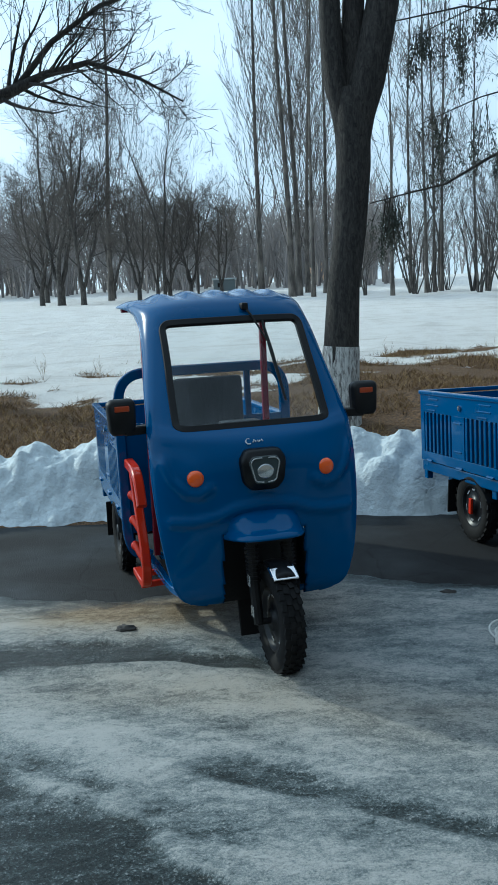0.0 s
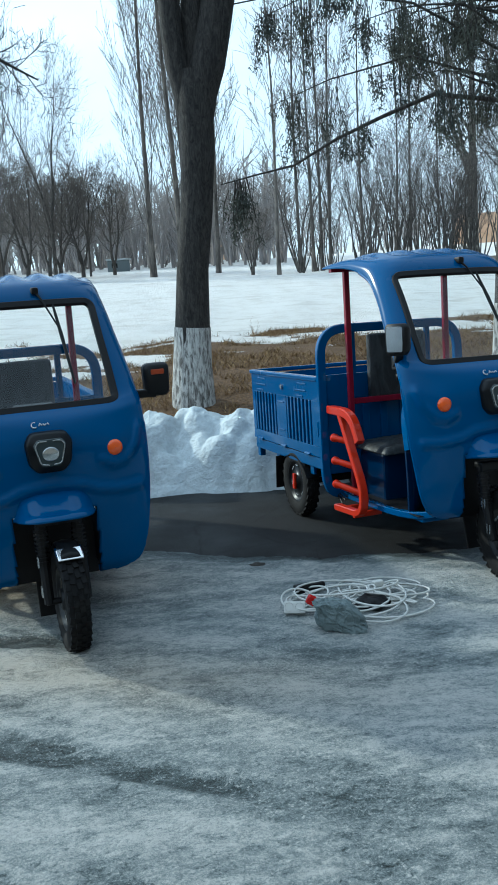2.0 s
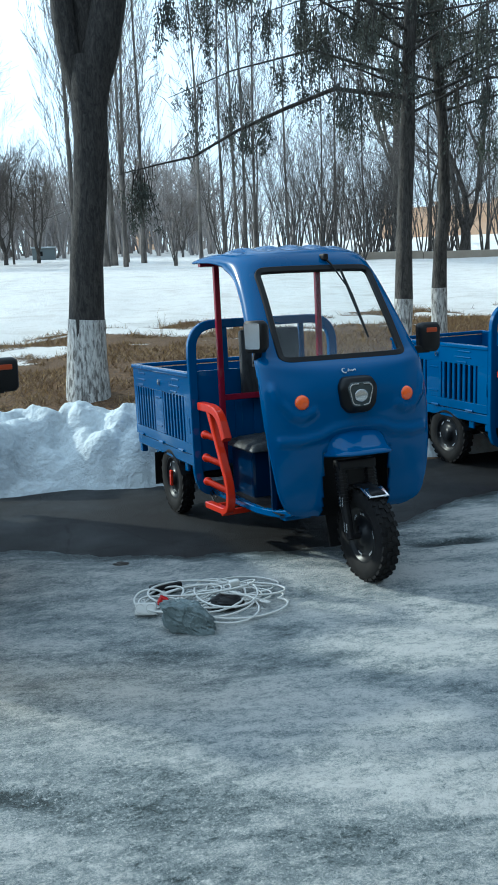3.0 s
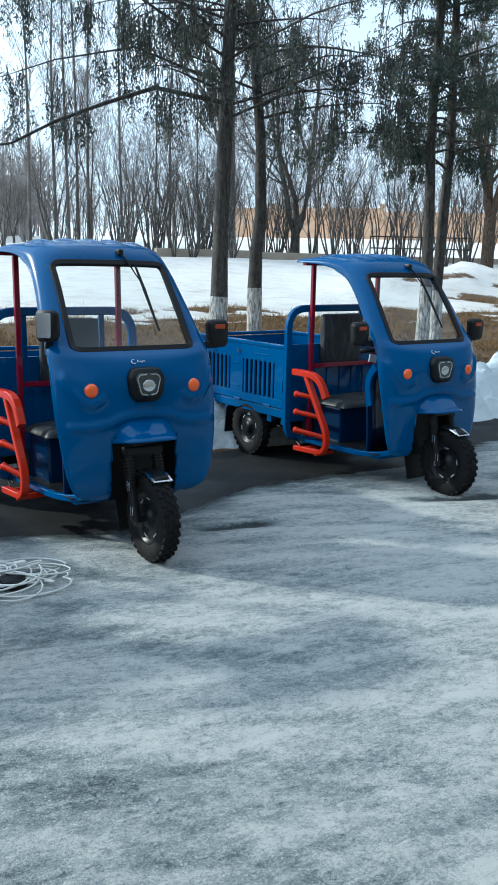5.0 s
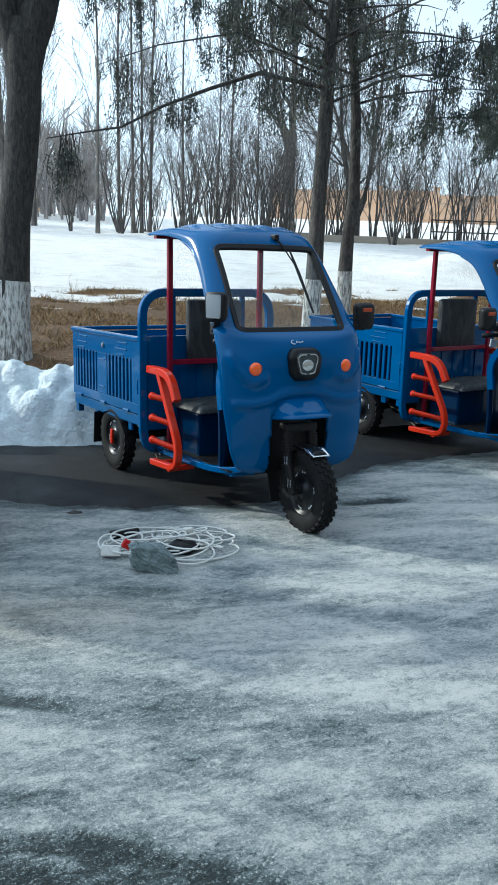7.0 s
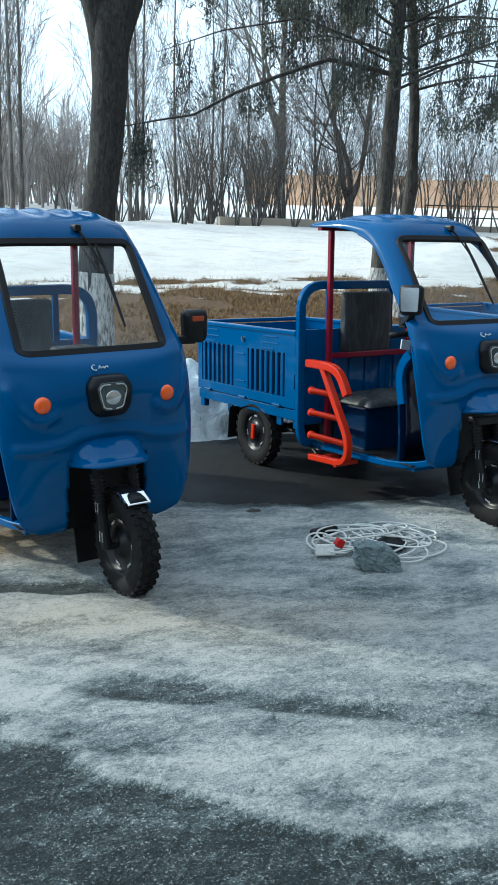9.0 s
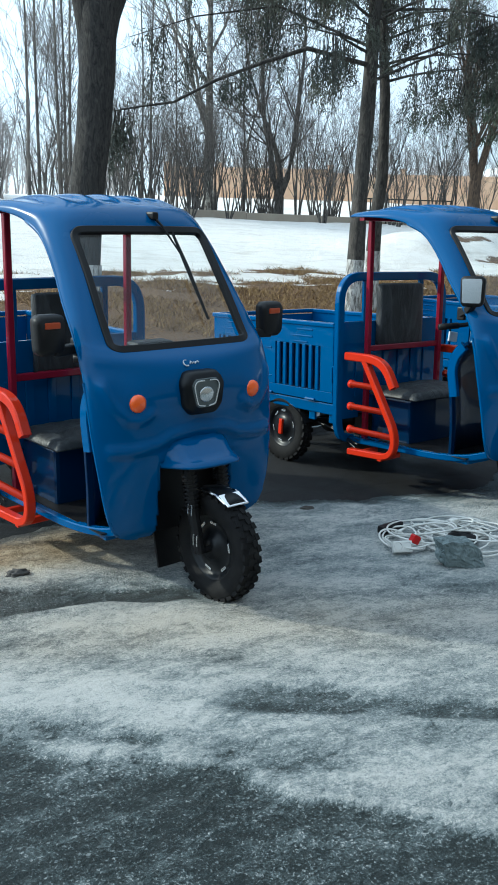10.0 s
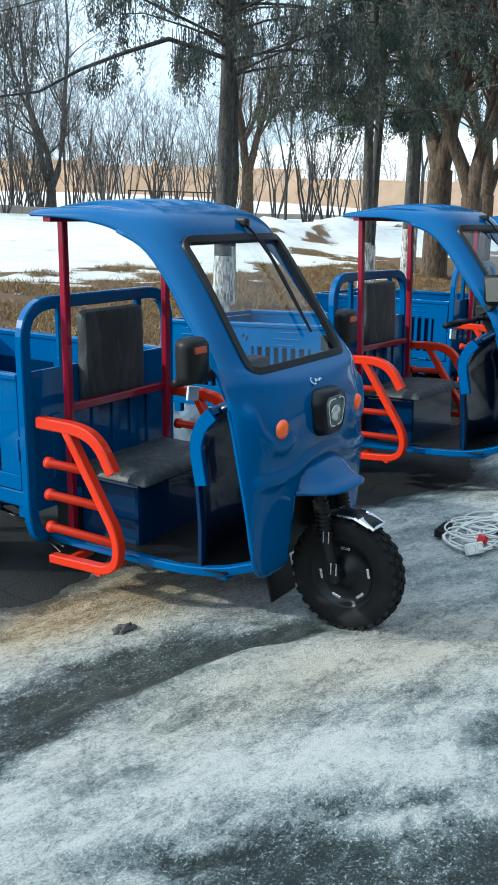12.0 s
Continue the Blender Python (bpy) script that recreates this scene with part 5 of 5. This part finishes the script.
# the forked, limewashed tree on the verge
verge_tree = thing("verge_tree", "stout dark-barked tree with a limewashed foot on the verge", "tree")
stem = [Vector(p) for p in ((0, 0, -0.25), (0, 0, 0.05), (0.01, 0, 0.4), (0.035, 0, 0.8), (0.075, 0, 1.4), (0.15, 0, 2.0), (0.20, 0, 2.6), (0.205, 0, 3.1), (0.21, 0, 3.35))]
knots = random.Random(4)
limbs = [(stem, [0.245, 0.225, 0.200, 0.187, 0.178, 0.170, 0.166, 0.19, 0.16])]
for xs, dy, tip, r0 in (((0.15, 0.10, 0.045, 0.01, -0.01), 0.0, (-0.5, 0.2, 7.6), 0.108), ((0.20, 0.20, 0.205, 0.215, 0.233), 0.05, (0.2, 0.3, 8.2), 0.112),
                        ((0.23, 0.25, 0.345, 0.415, 0.527), -0.02, (1.35, 0.1, 7.8), 0.165)):
    pts = [Vector((x, dy, z)) for x, z in zip(xs, (2.55, 3.1, 3.4, 3.68, 4.2))]
    m1, b = pts[-1], Vector(tip)
    pts += [m1.lerp(b, k / 5) + Vector((0.05 * math.sin(k * 1.7), 0.04 * math.cos(k), 0)) for k in range(1, 6)]
    limbs.append((pts, [r0 * q for q in (0.55, 1.0, 1.06, 1.02, 0.95, 0.88, 0.8, 0.7, 0.58, 0.45)]))
v, f = tube_mesh(limbs, 18)
bark_rng = random.Random(8)
v = [p + Vector((bark_rng.gauss(0, 0.006), bark_rng.gauss(0, 0.006), 0)) for p in v]
trunk = mesh_part("trunk", v, f, BARK, verge_tree)
v, f = tube_mesh([([p + Vector((0, 0, 0.0)) for p in stem[:4]], [0.252, 0.232, 0.207, 0.192])], 20)
mesh_part("whitewash", v, f, LIME, trunk, "flaking white limewash")
out = [[], [], [], []]
for limb in limbs[1:]:
    branch_out(knots, (limb[0][2:], limb[1][2:]), 0, [(8, 0.55, 48, 0.03, 0.12, 0.35), (6, 0.5, 40, 0.02, 0.14, 0.2), (4, 0.5, 40, 0.0, 0.15, 0.2)], out, 0.32)
v, f = tube_mesh(out[0] + out[1], 5)
mesh_part("crown", v, f, BARK, verge_tree)
v, f = tube_mesh([(p, [max(q, 0.004) for q in r]) for p, r in out[2]], 3)
mesh_part("outer_crown", v, f, TWIG, verge_tree)
at(verge_tree, 0.91, 9.35)

# a tree off to the side whose long bough reaches in
bough_tree = thing("bough_tree", "bare tree with a long level bough of upturned twigs", "tree")
brng = random.Random(15)
main = [Vector(p) for p in ((0, 0, -0.3), (0.05, 0, 1.5), (0.1, 0, 3.0), (0.0, 0, 5.0), (-0.1, 0, 8.0))]
bough = [Vector(p) for p in ((0.1, 0, 2.7), (1.5, -0.1, 3.35), (3.0, 0.0, 3.95), (3.6, 0.0, 4.2), (4.2, 0.05, 4.35), (4.9, 0.0, 4.1), (5.5, -0.1, 3.75))]
upper = [Vector(p) for p in ((3.2, 0.0, 4.05), (3.7, 0.1, 4.65), (4.4, 0.1, 5.1), (5.4, 0.0, 5.35), (6.3, -0.1, 5.2))]
second_bough = [Vector(p) for p in ((0.05, 0, 4.2), (1.5, 0.3, 5.4), (3.2, 0.5, 6.0), (5.0, 0.4, 6.9), (6.8, 0.3, 7.3))]
limbs = [(main, [0.26, 0.22, 0.2, 0.15, 0.06]), (bough, [0.14, 0.12, 0.085, 0.055, 0.04, 0.026, 0.012]), (upper, [0.05, 0.04, 0.03, 0.02, 0.01]), (second_bough, [0.09, 0.06, 0.035, 0.018, 0.007])]
v, f = tube_mesh(limbs, 10)
mesh_part("trunk", v, f, BARK, bough_tree)
out = [[], [], [], []]
for limb in limbs[1:]:
    branch_out(brng, limb, 0, [(38, 0.22, 48, 0.09, 0.13, 0.25), (7, 0.5, 40, 0.10, 0.13, 0.2), (3, 0.5, 36, 0.08, 0.13, 0.3)], out, 0.4)
v, f = tube_mesh(out[0] + out[1], 5)
mesh_part("crown", v, f, BARK, bough_tree)
v, f = tube_mesh([(p, [max(q, 0.004) for q in r]) for p, r in out[2]], 3)
mesh_part("outer_crown", v, f, BARK, bough_tree)
at(bough_tree, -6.3, 13.0)


# ---- trees with drooping evergreen sprays ----


def drooping_tree(name, label, seed, stem_pts, stem_r, boughs, sprays, droop, material, wash=0.0, dense=18):
    """boughs: lists of points, besides those grown at random; sprays: how many a bough."""
    rng = random.Random(seed)
    t = thing(name, label, "tree", "drooping evergreens")
    stem = [Vector(p) for p in stem_pts]
    n = len(stem) - 1
    radii = [stem_r * (1.3 if i == 0 else 1.0) * (1 - 0.75 * max(0, i - 2) / n) for i in range(n + 1)]
    v, f = tube_mesh([(stem, radii)], 12)
    v = [p + Vector((rng.gauss(0, 0.004), rng.gauss(0, 0.004), 0)) for p in v]
    trunk = mesh_part("trunk", v, f, ELMBARK, t)
    if wash:
        k = [i for i in range(n + 1) if stem[i].z <= wash]
        v, f = tube_mesh([([stem[i] for i in k], [radii[i] + 0.008 for i in k])], 14)
        mesh_part("whitewash", v, f, LIME, trunk, "flaking white limewash")
    limbs = [([Vector(p) for p in b], [(0.032 if k == 0 else 0.020) * (1 - 0.8 * i / (len(b) - 1)) for i in range(len(b))]) for k, b in enumerate(boughs[0])]
    for z0, z1, count, reach in boughs[1]:
        for k in range(count):
            z = z0 + (z1 - z0) * (k + rng.random()) / count
            i = max(j for j in range(n) if stem[j].z <= z)
            p = stem[i].lerp(stem[i + 1], (z - stem[i].z) / (stem[i + 1].z - stem[i].z))
            th = rng.random() * 2 * math.pi
            ln = reach * (0.5 + 0.7 * rng.random())
            h = Vector((math.cos(th), math.sin(th), 0.35))
            pts, rad = grow(rng, p, h, ln, 0.020, 6, 0.12, -0.10)
            limbs.append((pts, rad))
    v, f = tube_mesh(limbs, 5)
    mesh_part("crown", v, f, ELMBARK, t)
    cord, lv, lf = [], [], []
    for pts, rad in limbs:
        length = sum((b - a).length for a, b in zip(pts, pts[1:]))
        for k in range(max(2, int(sprays * length))):
            if k % 7 == 0:      # the next tuft
                fr = (0.15 + 0.85 * rng.random()) * (len(pts) - 1)
                i = min(int(fr), len(pts) - 2)
                tuft = pts[i].lerp(pts[i + 1], fr - i) + Vector((rng.gauss(0, 0.10), rng.gauss(0, 0.10), 0))
                tuft_ln = droop * (0.4 + 1.0 * rng.random() ** 1.5)
            p = tuft + Vector((rng.gauss(0, 0.075), rng.gauss(0, 0.075), rng.gauss(0, 0.04)))
            ln = tuft_ln * (0.6 + 0.5 * rng.random())
            d = Vector((rng.gauss(0, 0.16), rng.gauss(0, 0.16), -1)).normalized()
            q = p + d * ln
            cord.append(([p, p.lerp(q, 0.5) + Vector((rng.gauss(0, 0.02), rng.gauss(0, 0.02), 0)), q], [0.006, 0.005, 0.003]))
            for _ in range(int(dense * 1.9 * (0.6 + ln))):
                s = 0.25 + 0.75 * rng.random() ** 0.7
                c = p.lerp(q, s) + Vector((rng.gauss(0, 0.035), rng.gauss(0, 0.035), rng.gauss(0, 0.02)))
                e = Vector((rng.gauss(0, 1), rng.gauss(0, 1), -0.9 - rng.random())).normalized() * (0.03 + 0.035 * rng.random())
                w = e.cross(Vector((rng.gauss(0, 1), rng.gauss(0, 1), rng.gauss(0, 1)))).normalized() * 0.009
                b0 = len(lv)
                lv += [c - w, c + w, c + e]
                lf.append((b0, b0 + 1, b0 + 2))
    v, f = tube_mesh(cord, 3)
    mesh_part("outer_crown", v, f, ELMBARK, t)
    mesh_part("foliage", lv, lf, material, t, "dark drooping evergreen sprays", False)
    return t


elm_left = drooping_tree("evergreen", "dark evergreen with a long arching bough and drooping sprays", 41,
                         [(0, 0, -0.3), (0.0, 0, 0.3), (0.02, 0, 0.8), (0.03, 0, 1.6), (0.06, 0, 2.6), (0.08, 0, 3.6), (0.14, 0, 5.0), (0.2, 0, 7.0), (0.2, 0, 9.5)], 0.105,
                         ([[(0.05, 0, 3.1), (-0.8, 0.0, 3.2), (-1.4, 0.0, 2.98), (-1.95, 0, 2.75), (-2.45, 0.0, 2.48), (-2.85, 0.0, 2.40), (-3.3, 0, 2.3)],
                           [(0.1, 0, 4.3), (-0.9, 0.3, 4.6), (-1.9, 0.4, 4.5), (-2.8, 0.3, 4.1)], [(0.1, 0, 3.8), (-0.6, -0.4, 4.05), (-1.3, -0.6, 3.9)], [(0.06, 0, 3.3), (-0.9, 0.6, 3.75), (-1.8, 1.0, 3.6), (-2.6, 1.1, 3.3)],
                           [(0.08, 0, 3.6), (-1.0, 0.1, 4.2), (-2.2, 0.2, 4.4), (-3.1, 0.2, 4.25), (-3.7, 0.2, 4.0)], [(0.05, 0, 2.9), (0.9, -0.2, 3.3), (1.8, -0.2, 3.2)]],
                          [(2.9, 8.0, 28, 2.2)]), 12, 0.72, NEEDLE, 0.85, 22)
at(elm_left, 4.7, 10.3)
elm_right = drooping_tree("evergreen", "dark evergreen with a crooked trunk and drooping sprays", 43,
                          [(0, 0, -0.3), (0.0, 0, 0.3), (-0.01, 0, 0.8), (0.0, 0, 1.3), (0.06, 0, 1.75), (0.05, 0, 2.1), (0.03, 0, 2.8), (-0.10, 0, 3.9), (-0.22, 0, 5.2), (-0.3, 0, 7.5), (-0.3, 0, 9.5)], 0.095,
                          ([], [(2.8, 8.0, 26, 2.1)]), 13, 0.72, NEEDLE, 0.85, 22)
at(elm_right, 5.5, 11.1)
pine_a = drooping_tree("evergreen", "slender evergreen with a dense dark green crown and limewashed foot", 51,
                       [(0, 0, -0.3), (0, 0, 0.3), (0.02, 0, 0.9), (0.0, 0, 1.8), (-0.05, 0, 3.0), (0.0, 0, 5.0), (0.05, 0, 8.5)], 0.085,
                       ([], [(2.6, 8.0, 46, 1.8)]), 15, 0.34, NEEDLE_GREEN, 0.9, 23)
at(pine_a, 8.0, 10.85)
copy_at(pine_a, 8.3, 10.98, 130, 0.95)
copy_at(pine_a, 11.2, 12.6, 220, 1.15)
copy_at(pine_a, 12.6, 13.6, 40, 1.2)
old_tree = bare_tree("old_tree", "thick old brown-barked tree behind the evergreens", 61, 11, 0.26, 3, TALL, BROWNBARK, 0.008, lean=0.12, fork=0.2)
row_of(old_tree, [(13.35, 13.55, 0, 1.0), (12.75, 12.3, 120, 0.8), (22.0, 29.5, 60, 0.9), (17.5, 15.2, 200, 0.8)])

# ---- wall, kerb, railing, hut ----
# unseen wall, added to cut sky reflection and fill light on the tricycle fronts
bm = bmesh.new()
box(bm, (8, -9.5, 3.4), (90, 0.4, 7.6), 0.02)
sky_block_wall = part("sky_block_wall", bm, CONCRETE, None)
tagged(sky_block_wall, "unseen plain wall added behind the camera to cut skylight on the tricycles", "wall", kind="structure")

wall_rows = [(30.0, 86.0), (42.5, 76.0), (58.75, 64.0), (75.0, 52.0), (90.0, 40.0)]
yard_wall = thing("yard_wall", "long tan brick yard wall with piers beyond the trees", "wall")
for (ax, ay), (bx, by) in zip(wall_rows, wall_rows[1:]):
    a, b = Vector((ax, ay, float(land_height(ax, ay)))), Vector((bx, by, float(land_height(bx, by))))
    turn = math.atan2(by - ay, bx - ax)
    bm = bmesh.new()
    L = (b - a).length
    c = (a + b) / 2
    box(bm, (0, 0, 1.0), (L, 0.25, 3.4), 0.02)
    box(bm, (0, 0, 2.75), (L, 0.36, 0.12), 0.02)
    o = part("wall_panel", bm, BRICK, yard_wall)
    o.matrix_world = Matrix.Translation(c) @ Matrix.Rotation(turn, 4, "Z")
    for k in range(3):
        p = a.lerp(b, k / 3)
        bm = bmesh.new()
        box(bm, (0, 0, 1.2), (0.5, 0.5, 3.8), 0.02)
        box(bm, (0, 0, 3.15), (0.66, 0.66, 0.14), 0.03)
        o = part("pier", bm, BRICK, yard_wall)
        o.matrix_world = Matrix.Translation(p) @ Matrix.Rotation(turn, 4, "Z")

brick_house = thing("brick_house", "small orange brick outbuilding far behind the trees", "building")
bm = bmesh.new()
box(bm, (0, 0, 0.8), (3.0, 4.0, 3.0), 0.03)
part("wall", bm, BRICK, brick_house)
bm = bmesh.new()
box(bm, (0, 0, 2.4), (3.5, 4.5, 0.25), 0.04)
part("roof", bm, SNOW, brick_house)
at(brick_house, 8.2, 108)

kerb = thing("kerb", "low weathered concrete kerb across the snowfield", "kerb")
kx = np.arange(9.0, 60.0, 4.0)
for x0 in kx:
    x1 = x0 + 3.97
    y0, y1 = float(road_edge(x0)) + 22, float(road_edge(x1)) + 22
    z = float(land_height((x0 + x1) / 2, (y0 + y1) / 2))
    bm = bmesh.new()
    box(bm, (0, 0, 0.0), (math.hypot(x1 - x0, y1 - y0), 0.22, 0.5), 0.02)
    o = part("kerb_stone", bm, KERB, kerb)
    o.matrix_world = Matrix.Translation(((x0 + x1) / 2, (y0 + y1) / 2, z)) @ Matrix.Rotation(math.atan2(y1 - y0, x1 - x0), 4, "Z")

railing = thing("railing", "low rusty metal railing in the snow", "railing")
for k in range(7):
    bm = bmesh.new()
    sweep(bm, [(k * 0.7, 0, -0.3), (k * 0.7, 0, 1.05)], 0.03, 6)
    part("post", bm, BARK, railing)
for z in (0.55, 1.02):
    bm = bmesh.new()
    sweep(bm, [(0, 0, z), (4.2, 0, z)], 0.03, 6)
    part("rail", bm, BARK, railing)
at(railing, 19.0, 33.5, -20)

hut = thing("hut", "small grey-green hut at the edge of the trees", "hut")
bm = bmesh.new()
box(bm, (0, 0, 0.7), (3.4, 2.6, 2.0), 0.03)
part("wall", bm, HUTWALL, hut)
bm = bmesh.new()
box(bm, (0, 0, 1.85), (3.9, 3.1, 0.22), 0.04)
part("roof", bm, SNOW, hut)
bm = bmesh.new()
box(bm, (-0.6, -1.32, 0.9), (0.9, 0.06, 0.7), 0.01)
part("window", bm, GLOSSBLACK, hut)
at(hut, -1.45, 55, 0, 0.38)

# ---- dead grass and weeds ----
gr = np.random.RandomState(5)
gx = gr.uniform(-4.5, 14, 230000)
gu = 0.9 + 7.2 * gr.rand(230000) ** 1.1
gy = road_edge(gx) + gu
ok = (value_noise(gx, gy, 1.6, 4, 0.55, 40) > 0.38) & (snow_cover(gx, gy) < 0.55)
gx, gy = gx[ok], gy[ok]
gz = land_height(gx, gy) - 0.01
gh, ga = 0.02 + 0.085 * gr.rand(len(gx)) ** 2.5, gr.rand(len(gx)) * 2 * math.pi
gw = 0.0055
tipx, tipy = gx + gr.randn(len(gx)) * 0.8 * gh, gy + gr.randn(len(gx)) * 0.8 * gh
gv = np.stack([np.stack([gx - gw * np.cos(ga), gy - gw * np.sin(ga), gz], -1), np.stack([gx + gw * np.cos(ga), gy + gw * np.sin(ga), gz], -1), np.stack([tipx, tipy, gz + gh], -1)], 1).reshape(-1, 3).tolist()
gf = np.arange(len(gv)).reshape(-1, 3).tolist()
dead_grass = mesh_part("dead_grass", gv, gf, DRYGRASS, None, "", False)
tagged(dead_grass, "sparse dead yellow-brown grass on the verge", "grass", kind="stuff")


def weed(seed, h):
    rng = random.Random(seed)
    t = thing("dry_weed", "dry brown weed stalk standing on the verge", "weed", "dry weeds")
    for k in range(4):
        pts, rad = grow(rng, Vector((0, 0, -0.05)), Vector((rng.gauss(0, 0.2), rng.gauss(0, 0.2), 1)), h * (0.6 + 0.5 * rng.random()), 0.005, 5, 0.08, 0.02)
        out = [[], []]
        branch_out(rng, (pts, rad), 0, [(7, 0.3, 35, 0.05, 0.1, 0.3)], out)
        v, f = tube_mesh([(pts, rad)] + [(p, [max(q, 0.0025) for q in r]) for p, r in out[0]], 4)
        mesh_part("stalk", v, f, DRYGRASS, t)
    return t


weeds = weed(3, 0.75)
row_of(weeds, [(6.3, 9.3, 0, 1.0), (6.9, 9.5, 90, 0.8), (3.4, 12.6, 40, 0.5), (9.2, 10.8, 200, 0.7), (-3.0, 12.8, 10, 0.5), (-2.2, 12.9, 80, 0.45), (2.0, 13.1, 150, 0.5)])

# ---- extension lead and bag on the ice ----
LX, LY = 1.32, 3.71
lead = thing("extension_lead", "tangled white extension lead lying on the ice", "extension lead")
# loops of the cable: centre x, y, half width, half depth, lift
LOOPS = [(-0.14, 0.40, 0.08, 0.08, 0.05), (0.05, 0.44, 0.22, 0.13, 0.05), (0.26, 0.35, 0.28, 0.20, 0.03), (0.23, 0.36, 0.15, 0.37, 0.11), (0.35, 0.48, 0.20, 0.19, 0.02), (0.12, 0.42, 0.27, 0.18, 0.05),
         (0.26, 0.19, 0.20, 0.13, 0.02), (0.18, 0.30, 0.19, 0.15, 0.04), (0.02, 0.38, 0.20, 0.14, 0.06), (0.16, 0.48, 0.24, 0.17, 0.07), (0.13, 0.30, 0.12, 0.21, 0.06),
         (-0.10, 0.36, 0.10, 0.11, 0.03), (0.22, 0.42, 0.31, 0.14, 0.02), (0.30, 0.30, 0.24, 0.19, 0.01)]
coil = []
for n, (cx, cy, rx, ry, lift) in enumerate(LOOPS):
    nx = LOOPS[min(n + 1, len(LOOPS) - 1)]
    for k in range(30):
        t = k / 30
        w = float(smoothstep(0.6, 1.0, t))
        a = 2 * math.pi * t + 0.25 * math.sin(n * 2.3) + (2.2 if n % 2 else 0.4)
        b = 2 * math.pi * (t - 1) + 0.25 * math.sin((n + 1) * 2.3) + (0.4 if n % 2 else 2.2) 
        p = Vector((cx + rx * math.cos(a), cy + ry * math.sin(a), 0.005 + lift * (0.5 + 0.5 * math.sin(a + n))))
        q = Vector((nx[0] + nx[2] * math.cos(b), nx[1] + nx[3] * math.sin(b), 0.005 + nx[4] * (0.5 + 0.5 * math.sin(b + n + 1))))
        coil.append(p.lerp(q, w))
bm = bmesh.new()
sweep(bm, coil, 0.0052, 6)
part("cable", bm, CABLE, lead, "white round cable", True)
bm = bmesh.new()
box(bm, (0, 0, 0), (0.105, 0.034, 0.06), 0.008)
strip = part("socket_strip", bm, CABLE, lead, "white socket strip")
strip.matrix_local = Matrix.Translation((-0.17, 0.29, 0.028)) @ Matrix.Rotation(radians(-14), 4, "Z") @ Matrix.Rotation(radians(-28), 4, "X")
for dx in (-0.026, 0.026):
    bm = bmesh.new()
    lathe(bm, [(0.021, -0.019), (0.019, -0.010), (0.001, -0.010)], 20, "y", (dx, 0, 0))
    part("socket", bm, BLACK, strip, "dark recessed socket")
bm = bmesh.new()
box(bm, (-0.05, 0.57, 0.025), (0.17, 0.05, 0.045), 0.012, Matrix.Rotation(0.30, 3, "Z"))
part("adapter", bm, BLACK, lead, "black mains adapter")
bm = bmesh.new()
box(bm, (-0.085, 0.30, 0.055), (0.045, 0.04, 0.045), 0.008, Matrix.Rotation(0.5, 3, "Y"))
part("plug", bm, REDLENS, lead, "red plug")
bm = bmesh.new()
box(bm, (0.29, 0.47, 0.05), (0.06, 0.036, 0.034), 0.008, Matrix.Rotation(0.3, 3, "Z"))
part("connector", bm, CABLE, lead, "white connector")
lead.matrix_world = pose(LX, LY, 0.040, 0, 0, 0)


def crumpled(name, label, category, centre, size, material, seed, rough=0.25):
    bm = bmesh.new()
    bmesh.ops.create_icosphere(bm, subdivisions=4, radius=1)
    for v in bm.verts:
        d = v.co.normalized()
        k = 1 + rough * (noise.noise(d * 2.2 + Vector((seed, 0, 0))) + 0.5 * noise.noise(d * 5 + Vector((0, seed, 0))))
        v.co = Vector((d.x * size[0], d.y * size[1], max(d.z * size[2], -0.25 * size[2]))) * k
    ob = part(name, bm, material, None, "", True)
    ob.location = centre
    return tagged(ob, label, category)


bag_turn = Matrix.Rotation(radians(-10), 3, "Z")
bm = bmesh.new()
bmesh.ops.create_cube(bm, size=2)
bmesh.ops.subdivide_edges(bm, edges=bm.edges[:], cuts=9, use_grid_fill=True)
for v in bm.verts:
    d = v.co.copy()
    d = d.lerp(d.normalized() * 1.15, 0.45)
    crease = noise.noise(d * 1.1 + Vector((3, 1, 0))) * 0.25 + abs(noise.noise(d * 4.5)) * 0.26
    d *= 1.0 - crease
    lean = 0.18 * d.z
    v.co = bag_turn @ Vector((d.x * 0.105 * (1 - 0.10 * d.z) - lean * 0.22, d.y * 0.062 + 0.02, max(d.z * 0.078, -0.07)))
bag = part("plastic_bag", bm, BAG, None, "", False)
bag.location = (LX, LY + 0.05, 0.098)
tagged(bag, "crumpled grey-green plastic bag standing on ice", "bag")
off = Vector((0.22, 0.31, 0))
crumpled("black_pouch", "black pouch lying among the cable loops", "pouch", (LX + off.x, LY + off.y, 0.052), (0.088, 0.075, 0.035), BLACK, 7, 0.25)
crumpled("stone", "flat dark stone frozen into the ice", "stone", (-0.70, 4.41, 0.03), (0.055, 0.03, 0.025), STONE, 5, 0.4)
crumpled("stone", "small dark clod at the ice edge", "stone", (1.06, 4.83, 0.02), (0.05, 0.025, 0.02), STONE, 9, 0.4)
